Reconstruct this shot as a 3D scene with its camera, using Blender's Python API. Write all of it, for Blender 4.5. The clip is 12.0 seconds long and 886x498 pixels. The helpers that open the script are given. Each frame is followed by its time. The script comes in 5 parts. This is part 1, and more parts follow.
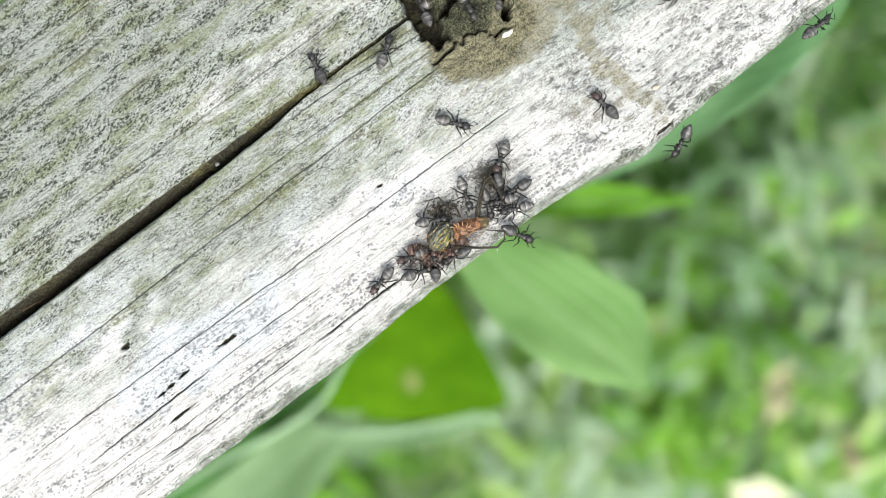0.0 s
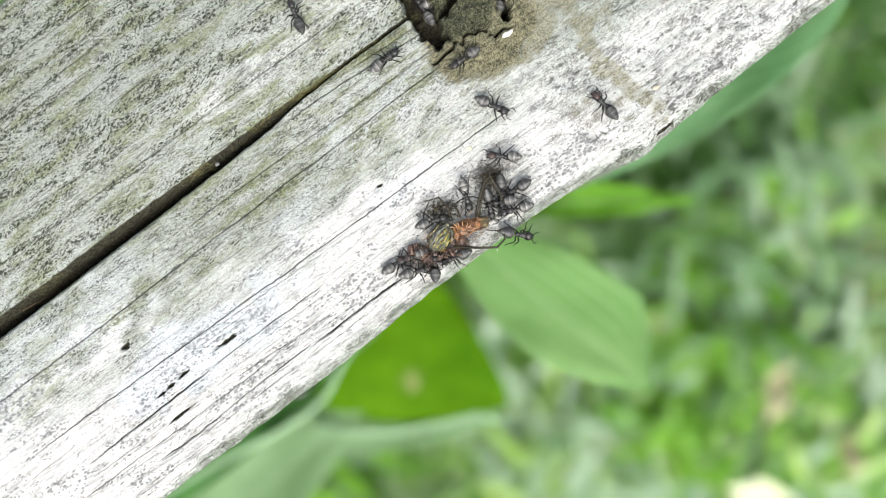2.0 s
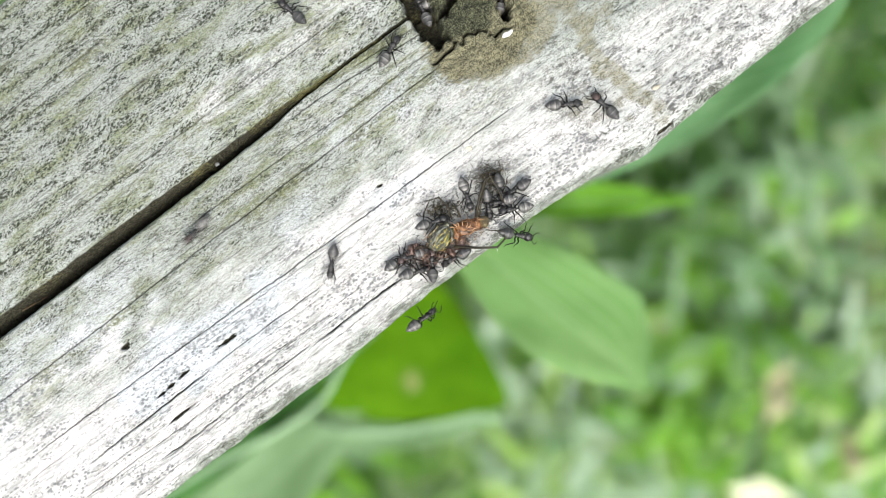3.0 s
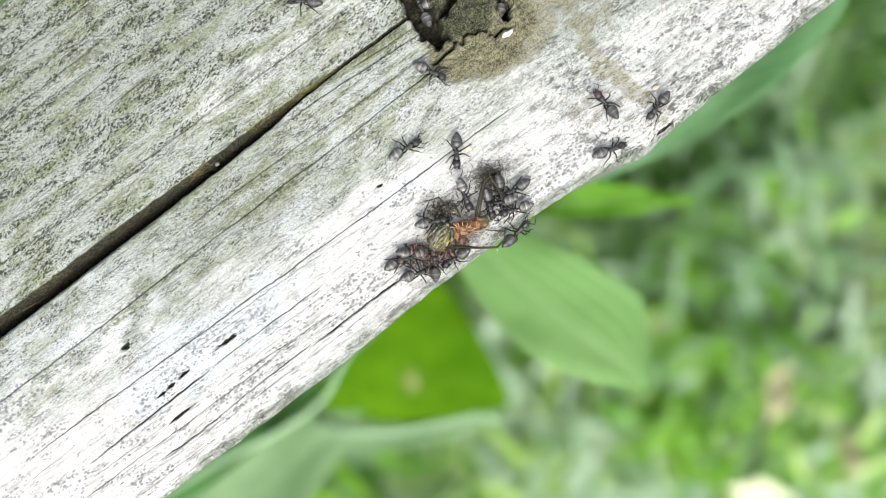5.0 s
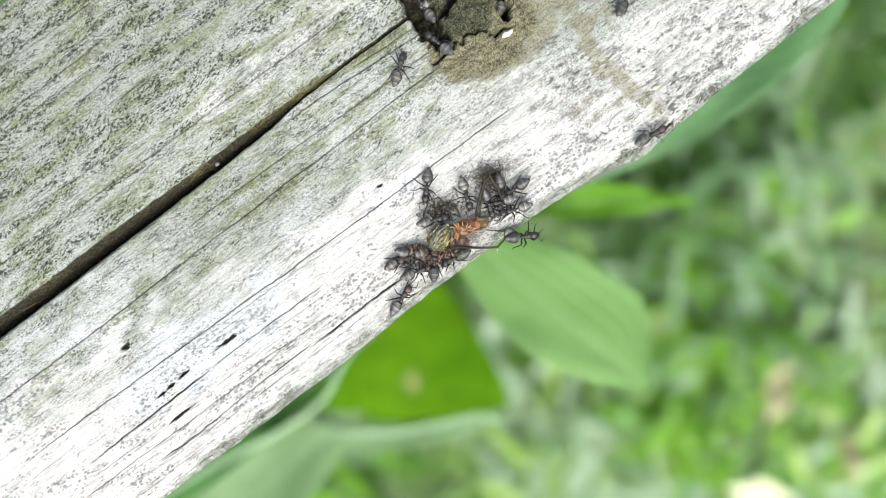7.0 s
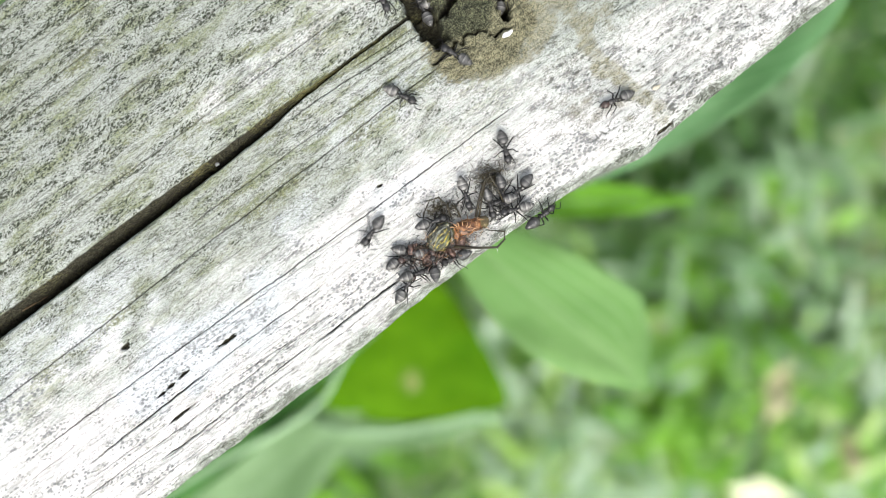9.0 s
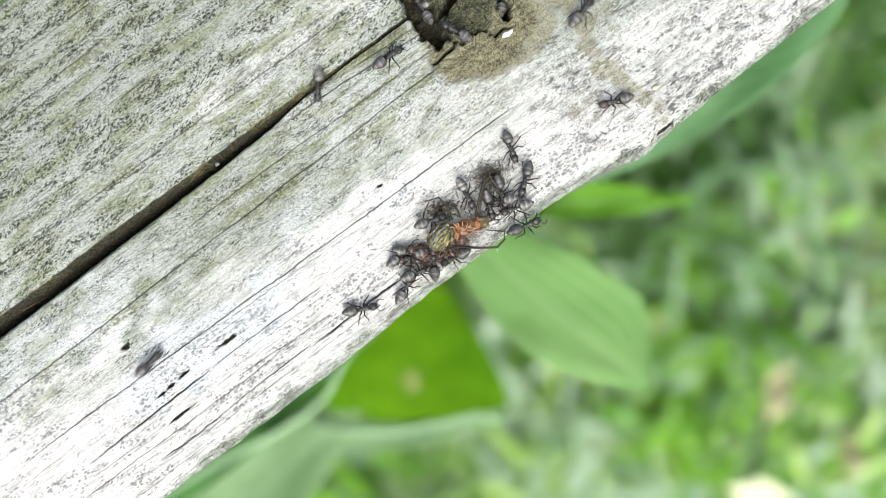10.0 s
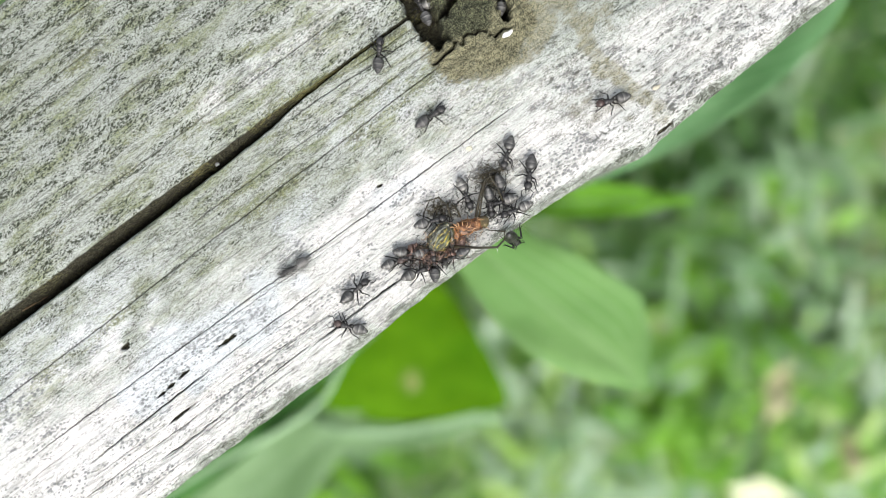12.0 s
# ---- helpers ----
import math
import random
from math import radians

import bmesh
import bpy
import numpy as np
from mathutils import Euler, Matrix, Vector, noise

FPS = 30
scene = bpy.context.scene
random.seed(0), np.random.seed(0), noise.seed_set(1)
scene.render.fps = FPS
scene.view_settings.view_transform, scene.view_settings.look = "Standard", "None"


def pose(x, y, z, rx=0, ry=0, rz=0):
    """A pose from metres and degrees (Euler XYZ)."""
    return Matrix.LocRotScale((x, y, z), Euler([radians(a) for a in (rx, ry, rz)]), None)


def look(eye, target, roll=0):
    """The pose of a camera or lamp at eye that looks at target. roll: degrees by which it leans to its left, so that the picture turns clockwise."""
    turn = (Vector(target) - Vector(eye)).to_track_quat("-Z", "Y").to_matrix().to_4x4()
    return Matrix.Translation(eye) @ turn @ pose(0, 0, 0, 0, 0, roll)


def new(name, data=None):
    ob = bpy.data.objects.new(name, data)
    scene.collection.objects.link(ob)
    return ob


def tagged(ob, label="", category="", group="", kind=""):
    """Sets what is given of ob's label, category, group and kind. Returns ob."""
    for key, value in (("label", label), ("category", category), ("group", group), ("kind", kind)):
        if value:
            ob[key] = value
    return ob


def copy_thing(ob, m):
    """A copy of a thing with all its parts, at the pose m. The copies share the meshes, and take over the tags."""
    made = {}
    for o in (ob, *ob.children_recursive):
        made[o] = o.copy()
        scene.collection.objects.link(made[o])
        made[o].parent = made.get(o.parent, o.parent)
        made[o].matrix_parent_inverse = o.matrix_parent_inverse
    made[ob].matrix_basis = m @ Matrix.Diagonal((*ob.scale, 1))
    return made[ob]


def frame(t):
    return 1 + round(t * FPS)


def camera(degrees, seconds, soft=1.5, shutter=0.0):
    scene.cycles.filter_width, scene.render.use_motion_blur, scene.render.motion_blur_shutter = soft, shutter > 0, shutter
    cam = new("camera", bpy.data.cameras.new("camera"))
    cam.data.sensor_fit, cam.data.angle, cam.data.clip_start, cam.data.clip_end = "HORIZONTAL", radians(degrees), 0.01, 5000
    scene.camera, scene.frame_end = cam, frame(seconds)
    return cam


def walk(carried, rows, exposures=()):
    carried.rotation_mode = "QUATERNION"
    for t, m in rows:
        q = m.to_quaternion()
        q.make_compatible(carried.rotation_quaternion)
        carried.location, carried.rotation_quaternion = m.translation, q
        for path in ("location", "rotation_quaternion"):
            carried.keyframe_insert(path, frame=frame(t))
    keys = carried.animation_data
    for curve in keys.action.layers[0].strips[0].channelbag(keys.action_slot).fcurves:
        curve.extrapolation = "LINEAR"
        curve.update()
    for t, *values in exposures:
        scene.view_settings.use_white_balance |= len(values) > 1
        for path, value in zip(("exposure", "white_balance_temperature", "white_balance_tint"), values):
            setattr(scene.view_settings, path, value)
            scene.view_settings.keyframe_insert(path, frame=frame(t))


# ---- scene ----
# A weathered square timber rail over a weedy lawn, ants feeding on a dead spider.
# Seen straight down from 136 mm above the rail's top face.
EXPO = 1.21          # exposure in stops
TOP = 0.30           # height of the rail's top face
EYE = 0.1358         # camera above the top face
GRAIN = math.atan2(0.595, 0.803)

cam = camera(60, 12.0, soft=0.9, shutter=0.2)
cam.data.dof.use_dof = True
cam.data.dof.focus_distance = EYE - 0.0005
cam.data.dof.aperture_fstop = 4.5
walk(cam, [(0, pose(0, 0, TOP + EYE)), (12, pose(0, 0, TOP + EYE))], 
     exposures=[(0, EXPO + 0.03), (3.2, EXPO + 0.03), (5, EXPO + 0.07), (10, EXPO + 0.08), (10.5, EXPO), (11, EXPO - 0.03), (12, EXPO - 0.06)])


def P(x, y, deep=0.0):
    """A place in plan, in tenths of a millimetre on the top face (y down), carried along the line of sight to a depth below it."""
    k = (EYE + deep) / EYE * 1e-4
    return Vector(((x - 784) * k, (441 - y) * k, TOP - deep))


# ---- light: a bright, thinly overcast sky ----
world = bpy.data.worlds.new("sky")
scene.world = world
world.use_nodes = True
sky = world.node_tree.nodes.new("ShaderNodeTexSky")
sky.sky_type, sky.sun_disc = "NISHITA", False
sky.sun_elevation, sky.sun_rotation = radians(52), radians(171)
sky.dust_density = 3.0
haze = world.node_tree.nodes.new("ShaderNodeHueSaturation")   # thin cloud takes the blue out
haze.inputs["Saturation"].default_value = 0.42
world.node_tree.links.new(sky.outputs[0], haze.inputs["Color"])
world.node_tree.links.new(haze.outputs[0], world.node_tree.nodes["Background"].inputs[0])
world.node_tree.nodes["Background"].inputs[1].default_value = 0.13
sun = new("sun", bpy.data.lights.new("sun", "SUN"))
sun.data.energy, sun.data.angle, sun.data.color = 1.5, radians(30), (1, 0.97, 0.92)
sun.matrix_world = look((0.12, -0.76, 1.2), (0, 0, 0.2))
# ---- materials ----
class Nodes:
    """A small builder for node materials."""

    def __init__(self, name, rough=0.6, spec=0.5):
        self.mat = bpy.data.materials.new(name)
        self.mat.use_nodes = True
        self.t = self.mat.node_tree
        self.bsdf = self.t.nodes["Principled BSDF"]
        self.bsdf.inputs["Roughness"].default_value = rough
        self.bsdf.inputs["Specular IOR Level"].default_value = spec

    def put(self, socket, value):
        if isinstance(value, bpy.types.NodeSocket):
            self.t.links.new(value, socket)
        elif isinstance(value, tuple) and len(value) == 3 and socket.type == "RGBA":
            socket.default_value = (*value, 1)
        else:
            socket.default_value = value

    def set(self, **kw):
        for key, value in kw.items():
            self.put(self.bsdf.inputs[key.replace("_", " ")], value)
        return self

    def coords(self, scale=(1, 1, 1), turn=0.0, out="Object"):
        tc = self.t.nodes.new("ShaderNodeTexCoord")
        mp = self.t.nodes.new("ShaderNodeMapping")
        mp.inputs["Scale"].default_value = scale
        mp.inputs["Rotation"].default_value = (0, 0, turn)
        self.t.links.new(tc.outputs[out], mp.inputs[0])
        return mp.outputs[0]

    def noise(self, vec, scale=1.0, detail=4.0, rough=0.55, warp=0.0):
        n = self.t.nodes.new("ShaderNodeTexNoise")
        n.inputs["Scale"].default_value = scale
        n.inputs["Detail"].default_value = detail
        n.inputs["Roughness"].default_value = rough
        n.inputs["Distortion"].default_value = warp
        self.t.links.new(vec, n.inputs["Vector"])
        return n.outputs["Fac"]

    def cells(self, vec, scale=1.0, feature="F1", jitter=1.0, out="Distance"):
        n = self.t.nodes.new("ShaderNodeTexVoronoi")
        n.feature = feature
        n.inputs["Scale"].default_value = scale
        n.inputs["Randomness"].default_value = jitter
        self.t.links.new(vec, n.inputs["Vector"])
        return n.outputs[out]

    def ramp(self, fac, lo, hi, a=0.0, b=1.0):
        n = self.t.nodes.new("ShaderNodeMapRange")
        n.interpolation_type = "SMOOTHSTEP"
        for i, v in zip((1, 2, 3, 4), (lo, hi, a, b)):
            n.inputs[i].default_value = v
        self.put(n.inputs[0], fac)
        return n.outputs[0]

    def math(self, op, a, b=0.0, clamp=False):
        n = self.t.nodes.new("ShaderNodeMath")
        n.operation, n.use_clamp = op, clamp
        self.put(n.inputs[0], a)
        self.put(n.inputs[1], b)
        return n.outputs[0]

    def mix(self, fac, a, b, blend="MIX"):
        n = self.t.nodes.new("ShaderNodeMix")
        n.data_type, n.blend_type = "RGBA", blend
        self.put(n.inputs[0], fac)
        self.put(n.inputs[6], a)
        self.put(n.inputs[7], b)
        return n.outputs[2]

    def attr(self, name):
        n = self.t.nodes.new("ShaderNodeAttribute")
        n.attribute_name = name
        return n.outputs["Fac"]

    def random(self):
        return self.t.nodes.new("ShaderNodeObjectInfo").outputs["Random"]

    def island(self):
        return self.t.nodes.new("ShaderNodeNewGeometry").outputs["Random Per Island"]

    def bump(self, height, dist, strength=1.0):
        n = self.t.nodes.new("ShaderNodeBump")
        n.inputs["Distance"].default_value = dist
        n.inputs["Strength"].default_value = strength
        self.put(n.inputs["Height"], height)
        self.t.links.new(n.outputs[0], self.bsdf.inputs["Normal"])
        return self


def wood_material():
    n = Nodes("weathered_wood", 0.9, 0.2)
    big = n.noise(n.coords((45, 120, 100)), 1, 5, 0.6, 0.3)
    mid = n.noise(n.coords((260, 620, 400)), 1, 5, 0.65, 0.3)
    flake = n.noise(n.coords((900, 1700, 1500)), 1, 4, 0.7, 0.3)
    fine = n.noise(n.coords((2600, 4200, 3000)), 1, 3, 0.7)
    grain = n.noise(n.coords((60, 2300, 900)), 1, 5, 0.65)
    bleach_and_light, algae, knot, split, stain, tan, wild, film = (n.attr(a) for a in ("bleach_and_light", "algae", "knot", "split", "stain", "tan", "wild", "film"))
    clot = n.noise(n.coords((700, 900, 900)), 1, 7, 0.72, 0.2)
    flake = n.math("ADD", n.math("MULTIPLY", flake, n.math("SUBTRACT", 1.0, wild)), n.math("MULTIPLY", clot, wild))
    swing = n.math("MULTIPLY", n.math("SUBTRACT", big, 0.5), 0.9)
    swing = n.math("ADD", swing, n.math("MULTIPLY", n.math("SUBTRACT", mid, 0.5), 0.9))
    swing = n.math("ADD", swing, n.math("MULTIPLY", n.math("SUBTRACT", flake, 0.5), 0.9))
    swing = n.math("ADD", swing, n.math("MULTIPLY", n.math("SUBTRACT", fine, 0.5), 1.2))
    # pale weathering, with the light's fall-off across the face painted in
    white = n.math("ADD", bleach_and_light, n.math("MULTIPLY", swing, n.ramp(bleach_and_light, 0.0, 0.6, 0.6, 1.0)))
    col = n.mix(n.ramp(white, -0.35, 0.35), (0.325, 0.352, 0.312), (0.415, 0.443, 0.402))
    col = n.mix(n.ramp(white, 0.25, 0.95), col, (0.64, 0.625, 0.595))
    # scuffed white streaks along the grain
    scuff = n.noise(n.coords((38, 330, 200)), 1, 6, 0.62, 0.3)
    col = n.mix(n.ramp(n.math("ADD", scuff, n.math("MULTIPLY", bleach_and_light, 0.10)), 0.57, 0.72, 0, 0.3), col, (0.57, 0.60, 0.575))
    # soft grey smears along the grain
    smear = n.noise(n.coords((170, 900, 500)), 1, 6, 0.62, 0.4)
    col = n.mix(n.math("MULTIPLY", n.ramp(smear, 0.51, 0.62, 0, 0.55), n.ramp(bleach_and_light, 0.2, 0.8, 0.15, 1.0)), col, (0.27, 0.268, 0.25))
    # silvery film where the surface has bleached
    col = n.mix(n.ramp(n.math("ADD", film, n.math("MULTIPLY", n.math("SUBTRACT", mid, 0.5), 1.2)), 0.15, 1.0, 0, 0.65), col, (0.53, 0.57, 0.59))
    # open grain, long and thin
    col = n.mix(n.math("MULTIPLY", n.ramp(grain, 0.51, 0.64, 0, 0.42), n.ramp(bleach_and_light, 0.3, 1.0, 0.7, 0.65)), col, (0.14, 0.14, 0.12))
    grit = n.noise(n.coords((3300, 3300, 3300)), 1, 5, 0.75)
    # algae in streaks of crumbs
    streak = n.ramp(n.noise(n.coords((90, 330, 200)), 1, 6, 0.68), 0.45, 0.63, 0, 0.95)
    crumbs = n.ramp(n.math("ADD", flake, n.math("MULTIPLY", n.math("SUBTRACT", fine, 0.5), 0.6)), 0.44, 0.56)
    moss = n.mix(n.ramp(fine, 0.35, 0.65), (0.085, 0.105, 0.028), (0.235, 0.265, 0.115))
    col = n.mix(n.math("MULTIPLY", n.math("MULTIPLY", algae, streak), n.math("MULTIPLY_ADD", crumbs, 0.38), True), col, moss)
    # crusts of algae along the grooves
    broken = n.math("ADD", n.math("MULTIPLY", n.math("SUBTRACT", grit, 0.5), 3.0), n.math("MULTIPLY", n.math("SUBTRACT", flake, 0.5), 2.4))
    crust = n.ramp(n.math("ADD", n.math("MULTIPLY", n.attr("crust"), 0.8), broken), 0.35, 0.85, 0, 0.75)
    col = n.mix(crust, col, n.mix(n.ramp(fine, 0.40, 0.60), (0.05, 0.056, 0.016), (0.215, 0.225, 0.08)))
    # grey stains of crowded specks
    speck = n.math("ADD", n.math("MULTIPLY", fine, 0.6), n.math("MULTIPLY", flake, 0.4))
    speck = n.math("ADD", speck, n.math("MULTIPLY", n.math("SUBTRACT", mid, 0.5), 0.5))
    speck = n.math("ADD", speck, n.math("MULTIPLY", stain, 0.11))
    speck = n.math("SUBTRACT", speck, n.math("MULTIPLY", bleach_and_light, 0.02))
    col = n.mix(n.math("MULTIPLY", n.ramp(speck, 0.53, 0.61), n.ramp(bleach_and_light, 0.2, 0.9, 0.7, 0.62)), col, (0.05, 0.05, 0.042))
    # crisp dark flecks drawn out along the grain; they curl where the grain runs wild
    curl = n.noise(n.coords((620, 1150, 900)), 1, 7, 0.7, 0.4)
    drawn = n.noise(n.coords((330, 2000, 900)), 1, 6, 0.7, 0.3)
    patch = n.noise(n.coords((55, 150, 100)), 1, 4, 0.6)
    col = n.mix(n.math("MULTIPLY", n.ramp(n.math("ADD", curl, n.math("MULTIPLY", n.math("SUBTRACT", patch, 0.5), 0.35)), 0.56, 0.62, 0, 0.85), wild), col, (0.055, 0.054, 0.046))
    thick = n.math("ADD", drawn, n.math("MULTIPLY", n.math("SUBTRACT", patch, 0.5), 0.28))
    col = n.mix(n.math("MULTIPLY", n.ramp(thick, 0.555, 0.64, 0, 0.75), n.ramp(bleach_and_light, 0.2, 0.8, 1.0, 0.5)), col, (0.075, 0.078, 0.068))
    # peppery grit
    sand = n.noise(n.coords((5200, 5200, 5200)), 1, 4, 0.7)
    sand = n.math("ADD", n.math("MULTIPLY", sand, 0.6), n.math("MULTIPLY", grit, 0.4))
    pepper = n.noise(n.coords((1900, 3000, 2500)), 1, 4, 0.75)
    col = n.mix(n.math("MULTIPLY", n.ramp(pepper, 0.52, 0.60, 0, 0.7), n.math("MAXIMUM", n.ramp(bleach_and_light, 0.1, 1.0, 0.85, 0.28), n.math("MULTIPLY", algae, 0.9))), col, (0.085, 0.09, 0.065))
    col = n.mix(n.math("MULTIPLY", n.ramp(sand, 0.51, 0.565, 0, 0.8), n.ramp(bleach_and_light, 0.15, 0.7, 1.0, 0.12)), col, (0.075, 0.078, 0.055))
    # faint grey pinpricks all over the bleached face
    prick = n.cells(n.coords((1250, 1700, 1500), 0.3), 1)
    prick = n.ramp(n.math("SUBTRACT", n.ramp(n.math("ADD", patch, n.math("MULTIPLY", mid, 0.5)), 0.62, 0.88, 0.0, 0.46), prick), 0.0, 0.08)
    col = n.mix(n.math("MULTIPLY", prick, n.ramp(bleach_and_light, 0.3, 0.8, 0.0, 0.78)), col, (0.14, 0.145, 0.145))
    # mould dots in crowds that follow the grain, ragged and of many sizes
    rows = n.noise(n.coords((22, 420, 200)), 1, 4, 0.6)
    crowd = n.math("ADD", n.math("MULTIPLY", rows, 0.5), n.math("MULTIPLY", n.noise(n.coords((75, 210, 200)), 1, 4, 0.6), 0.5))
    crowd = n.math("ADD", crowd, n.math("MULTIPLY", algae, 0.03))
    for sx, sy, lo, hi, most in ((1150, 1950, 0.455, 0.55, 0.43), (1900, 3000, 0.43, 0.54, 0.43)):
        wob = n.t.nodes.new("ShaderNodeVectorMath")
        wob.operation = "ADD"
        n.put(wob.inputs[0], n.coords((sx, sy, 1500), 0.16))
        n.put(wob.inputs[1], n.math("MULTIPLY", fine, 1.5))
        spots = n.cells(wob.outputs[0], 1)
        size = n.math("MULTIPLY", n.ramp(crowd, lo, hi), n.math("MULTIPLY", n.ramp(mid, 0.36, 0.60, 0.22, most), n.attr("mould")))
        dots = n.ramp(n.math("SUBTRACT", size, spots), 0.0, 0.04)
        col = n.mix(n.math("MULTIPLY", dots, n.ramp(bleach_and_light, 0.25, 0.8, 0.95, 0.38)), col, (0.024, 0.029, 0.017))
    tanned = n.math("MULTIPLY", n.ramp(n.math("ADD", tan, n.math("MULTIPLY", n.math("SUBTRACT", mid, 0.5), 1.4)), 0.25, 0.85, 0, 0.95), n.ramp(flake, 0.35, 0.6, 0.55, 1.0))
    col = n.mix(tanned, col, n.mix(n.ramp(sand, 0.46, 0.55), (0.085, 0.085, 0.05), (0.32, 0.305, 0.215)))
    # knot, and rot inside the splits, darkened to hold the recesses' shade
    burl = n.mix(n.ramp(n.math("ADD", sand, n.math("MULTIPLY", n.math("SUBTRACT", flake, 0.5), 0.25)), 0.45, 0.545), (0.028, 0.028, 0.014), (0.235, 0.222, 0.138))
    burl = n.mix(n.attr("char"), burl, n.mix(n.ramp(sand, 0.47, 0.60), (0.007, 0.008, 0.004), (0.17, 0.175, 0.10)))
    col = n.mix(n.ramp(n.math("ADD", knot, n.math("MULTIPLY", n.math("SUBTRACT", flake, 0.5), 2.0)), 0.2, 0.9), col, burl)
    rot_and_shade = n.mix(n.ramp(grit, 0.42, 0.68), (0.010, 0.0095, 0.006), (0.10, 0.094, 0.058))
    rot_and_shade = n.mix(n.ramp(grit, 0.66, 0.72, 0, 0.7), rot_and_shade, (0.30, 0.29, 0.22))
    rot_and_shade = n.mix(n.ramp(n.math("ADD", n.math("MULTIPLY", n.attr("crust"), 0.8), broken), 0.3, 0.9, 0, 0.7), rot_and_shade, (0.15, 0.14, 0.05))
    col = n.mix(n.ramp(split, 0.2, 0.75), col, rot_and_shade)
    n.set(Base_Color=col)
    h = n.math("ADD", n.math("MULTIPLY", grain, 0.5), n.math("ADD", n.math("MULTIPLY", fine, 0.4), n.math("MULTIPLY", flake, 0.8)))
    return n.bump(h, 0.00036, 1.0).mat


def leaf_material(name, dark, light, vein, shine=0.45, ribbed=0.6, spec=0.4, ribs=(9.0, 2.6)):
    """Leaf blade; the attributes 'along' and 'side' run along the midrib and across it."""
    n = Nodes(name, shine, spec)
    big = n.noise(n.coords((30, 30, 30)), 1, 4, 0.6)
    small = n.noise(n.coords((300, 300, 300)), 1, 4, 0.6)
    col = n.mix(n.ramp(n.math("ADD", big, n.math("MULTIPLY", small, 0.3)), 0.45, 0.85), dark, light)
    rows = n.math("SUBTRACT", n.math("MULTIPLY", n.attr("along"), ribs[0]), n.math("MULTIPLY", n.math("ABSOLUTE", n.attr("side")), ribs[1]))
    wave = n.math("ABSOLUTE", n.math("SUBTRACT", n.math("FRACT", rows), 0.5))
    line = n.math("MAXIMUM", n.ramp(wave, 0.0, 0.16, 1, 0), n.ramp(n.math("ABSOLUTE", n.attr("side")), 0.0, 0.07, 1, 0))
    line = n.math("MAXIMUM", line, n.ramp(n.math("ABSOLUTE", n.attr("side")), 0.86, 0.97, 0, 0.5))
    col = n.mix(n.math("MULTIPLY", line, ribbed), col, vein)
    col = n.mix(n.ramp(n.math("ADD", n.attr("scar"), n.math("MULTIPLY", n.math("SUBTRACT", small, 0.5), 1.2)), 0.25, 0.85, 0, 0.6), col, (0.38, 0.36, 0.17))
    n.set(Base_Color=col)
    # light passes through the blade
    thin = n.t.nodes.new("ShaderNodeBsdfTranslucent")
    both = n.t.nodes.new("ShaderNodeMixShader")
    n.put(thin.inputs[0], n.mix(0.5, col, light))
    both.inputs[0].default_value = 0.35
    n.t.links.new(n.bsdf.outputs[0], both.inputs[1])
    n.t.links.new(thin.outputs[0], both.inputs[2])
    n.t.links.new(both.outputs[0], n.t.nodes["Material Output"].inputs[0])
    return n.bump(n.math("ADD", small, n.math("MULTIPLY", line, -1.0)), 0.0004, 0.5).mat


def grass_material(name, dark, light, pale, dry, share=0.45):
    n = Nodes(name, 0.42, 0.55)
    r = n.island()
    other = n.math("FRACT", n.math("MULTIPLY", r, 37.0))
    patch = n.noise(n.coords((9, 9, 9)), 1, 3, 0.6)
    col = n.mix(n.ramp(n.math("ADD", n.math("MULTIPLY", r, 0.6), n.math("MULTIPLY", patch, 0.6)), 0.3, 0.9), dark, light)
    # a share of the blades is tinted pale to stand for sky gloss
    col = n.mix(n.ramp(other, 0.9 - share, 1.1 - share), col, pale)
    col = n.mix(n.ramp(r, 0.955, 0.975), col, dry)
    n.set(Base_Color=col)
    thin = n.t.nodes.new("ShaderNodeBsdfTranslucent")
    both = n.t.nodes.new("ShaderNodeMixShader")
    n.put(thin.inputs[0], col)
    both.inputs[0].default_value = 0.4
    n.t.links.new(n.bsdf.outputs[0], both.inputs[1])
    n.t.links.new(thin.outputs[0], both.inputs[2])
    n.t.links.new(both.outputs[0], n.t.nodes["Material Output"].inputs[0])
    return n.mat


def ground_material():
    n = Nodes("lawn_ground", 0.9, 0.2)
    a = n.noise(n.coords((7, 7, 7)), 1, 8, 0.65)
    b = n.noise(n.coords((80, 80, 80)), 1, 6, 0.7)
    col = n.mix(n.ramp(a, 0.35, 0.65), (0.14, 0.265, 0.08), (0.225, 0.365, 0.13))
    col = n.mix(n.ramp(b, 0.55, 0.75, 0, 0.6), col, (0.16, 0.15, 0.07))
    n.set(Base_Color=col)
    return n.bump(b, 0.01, 0.8).mat


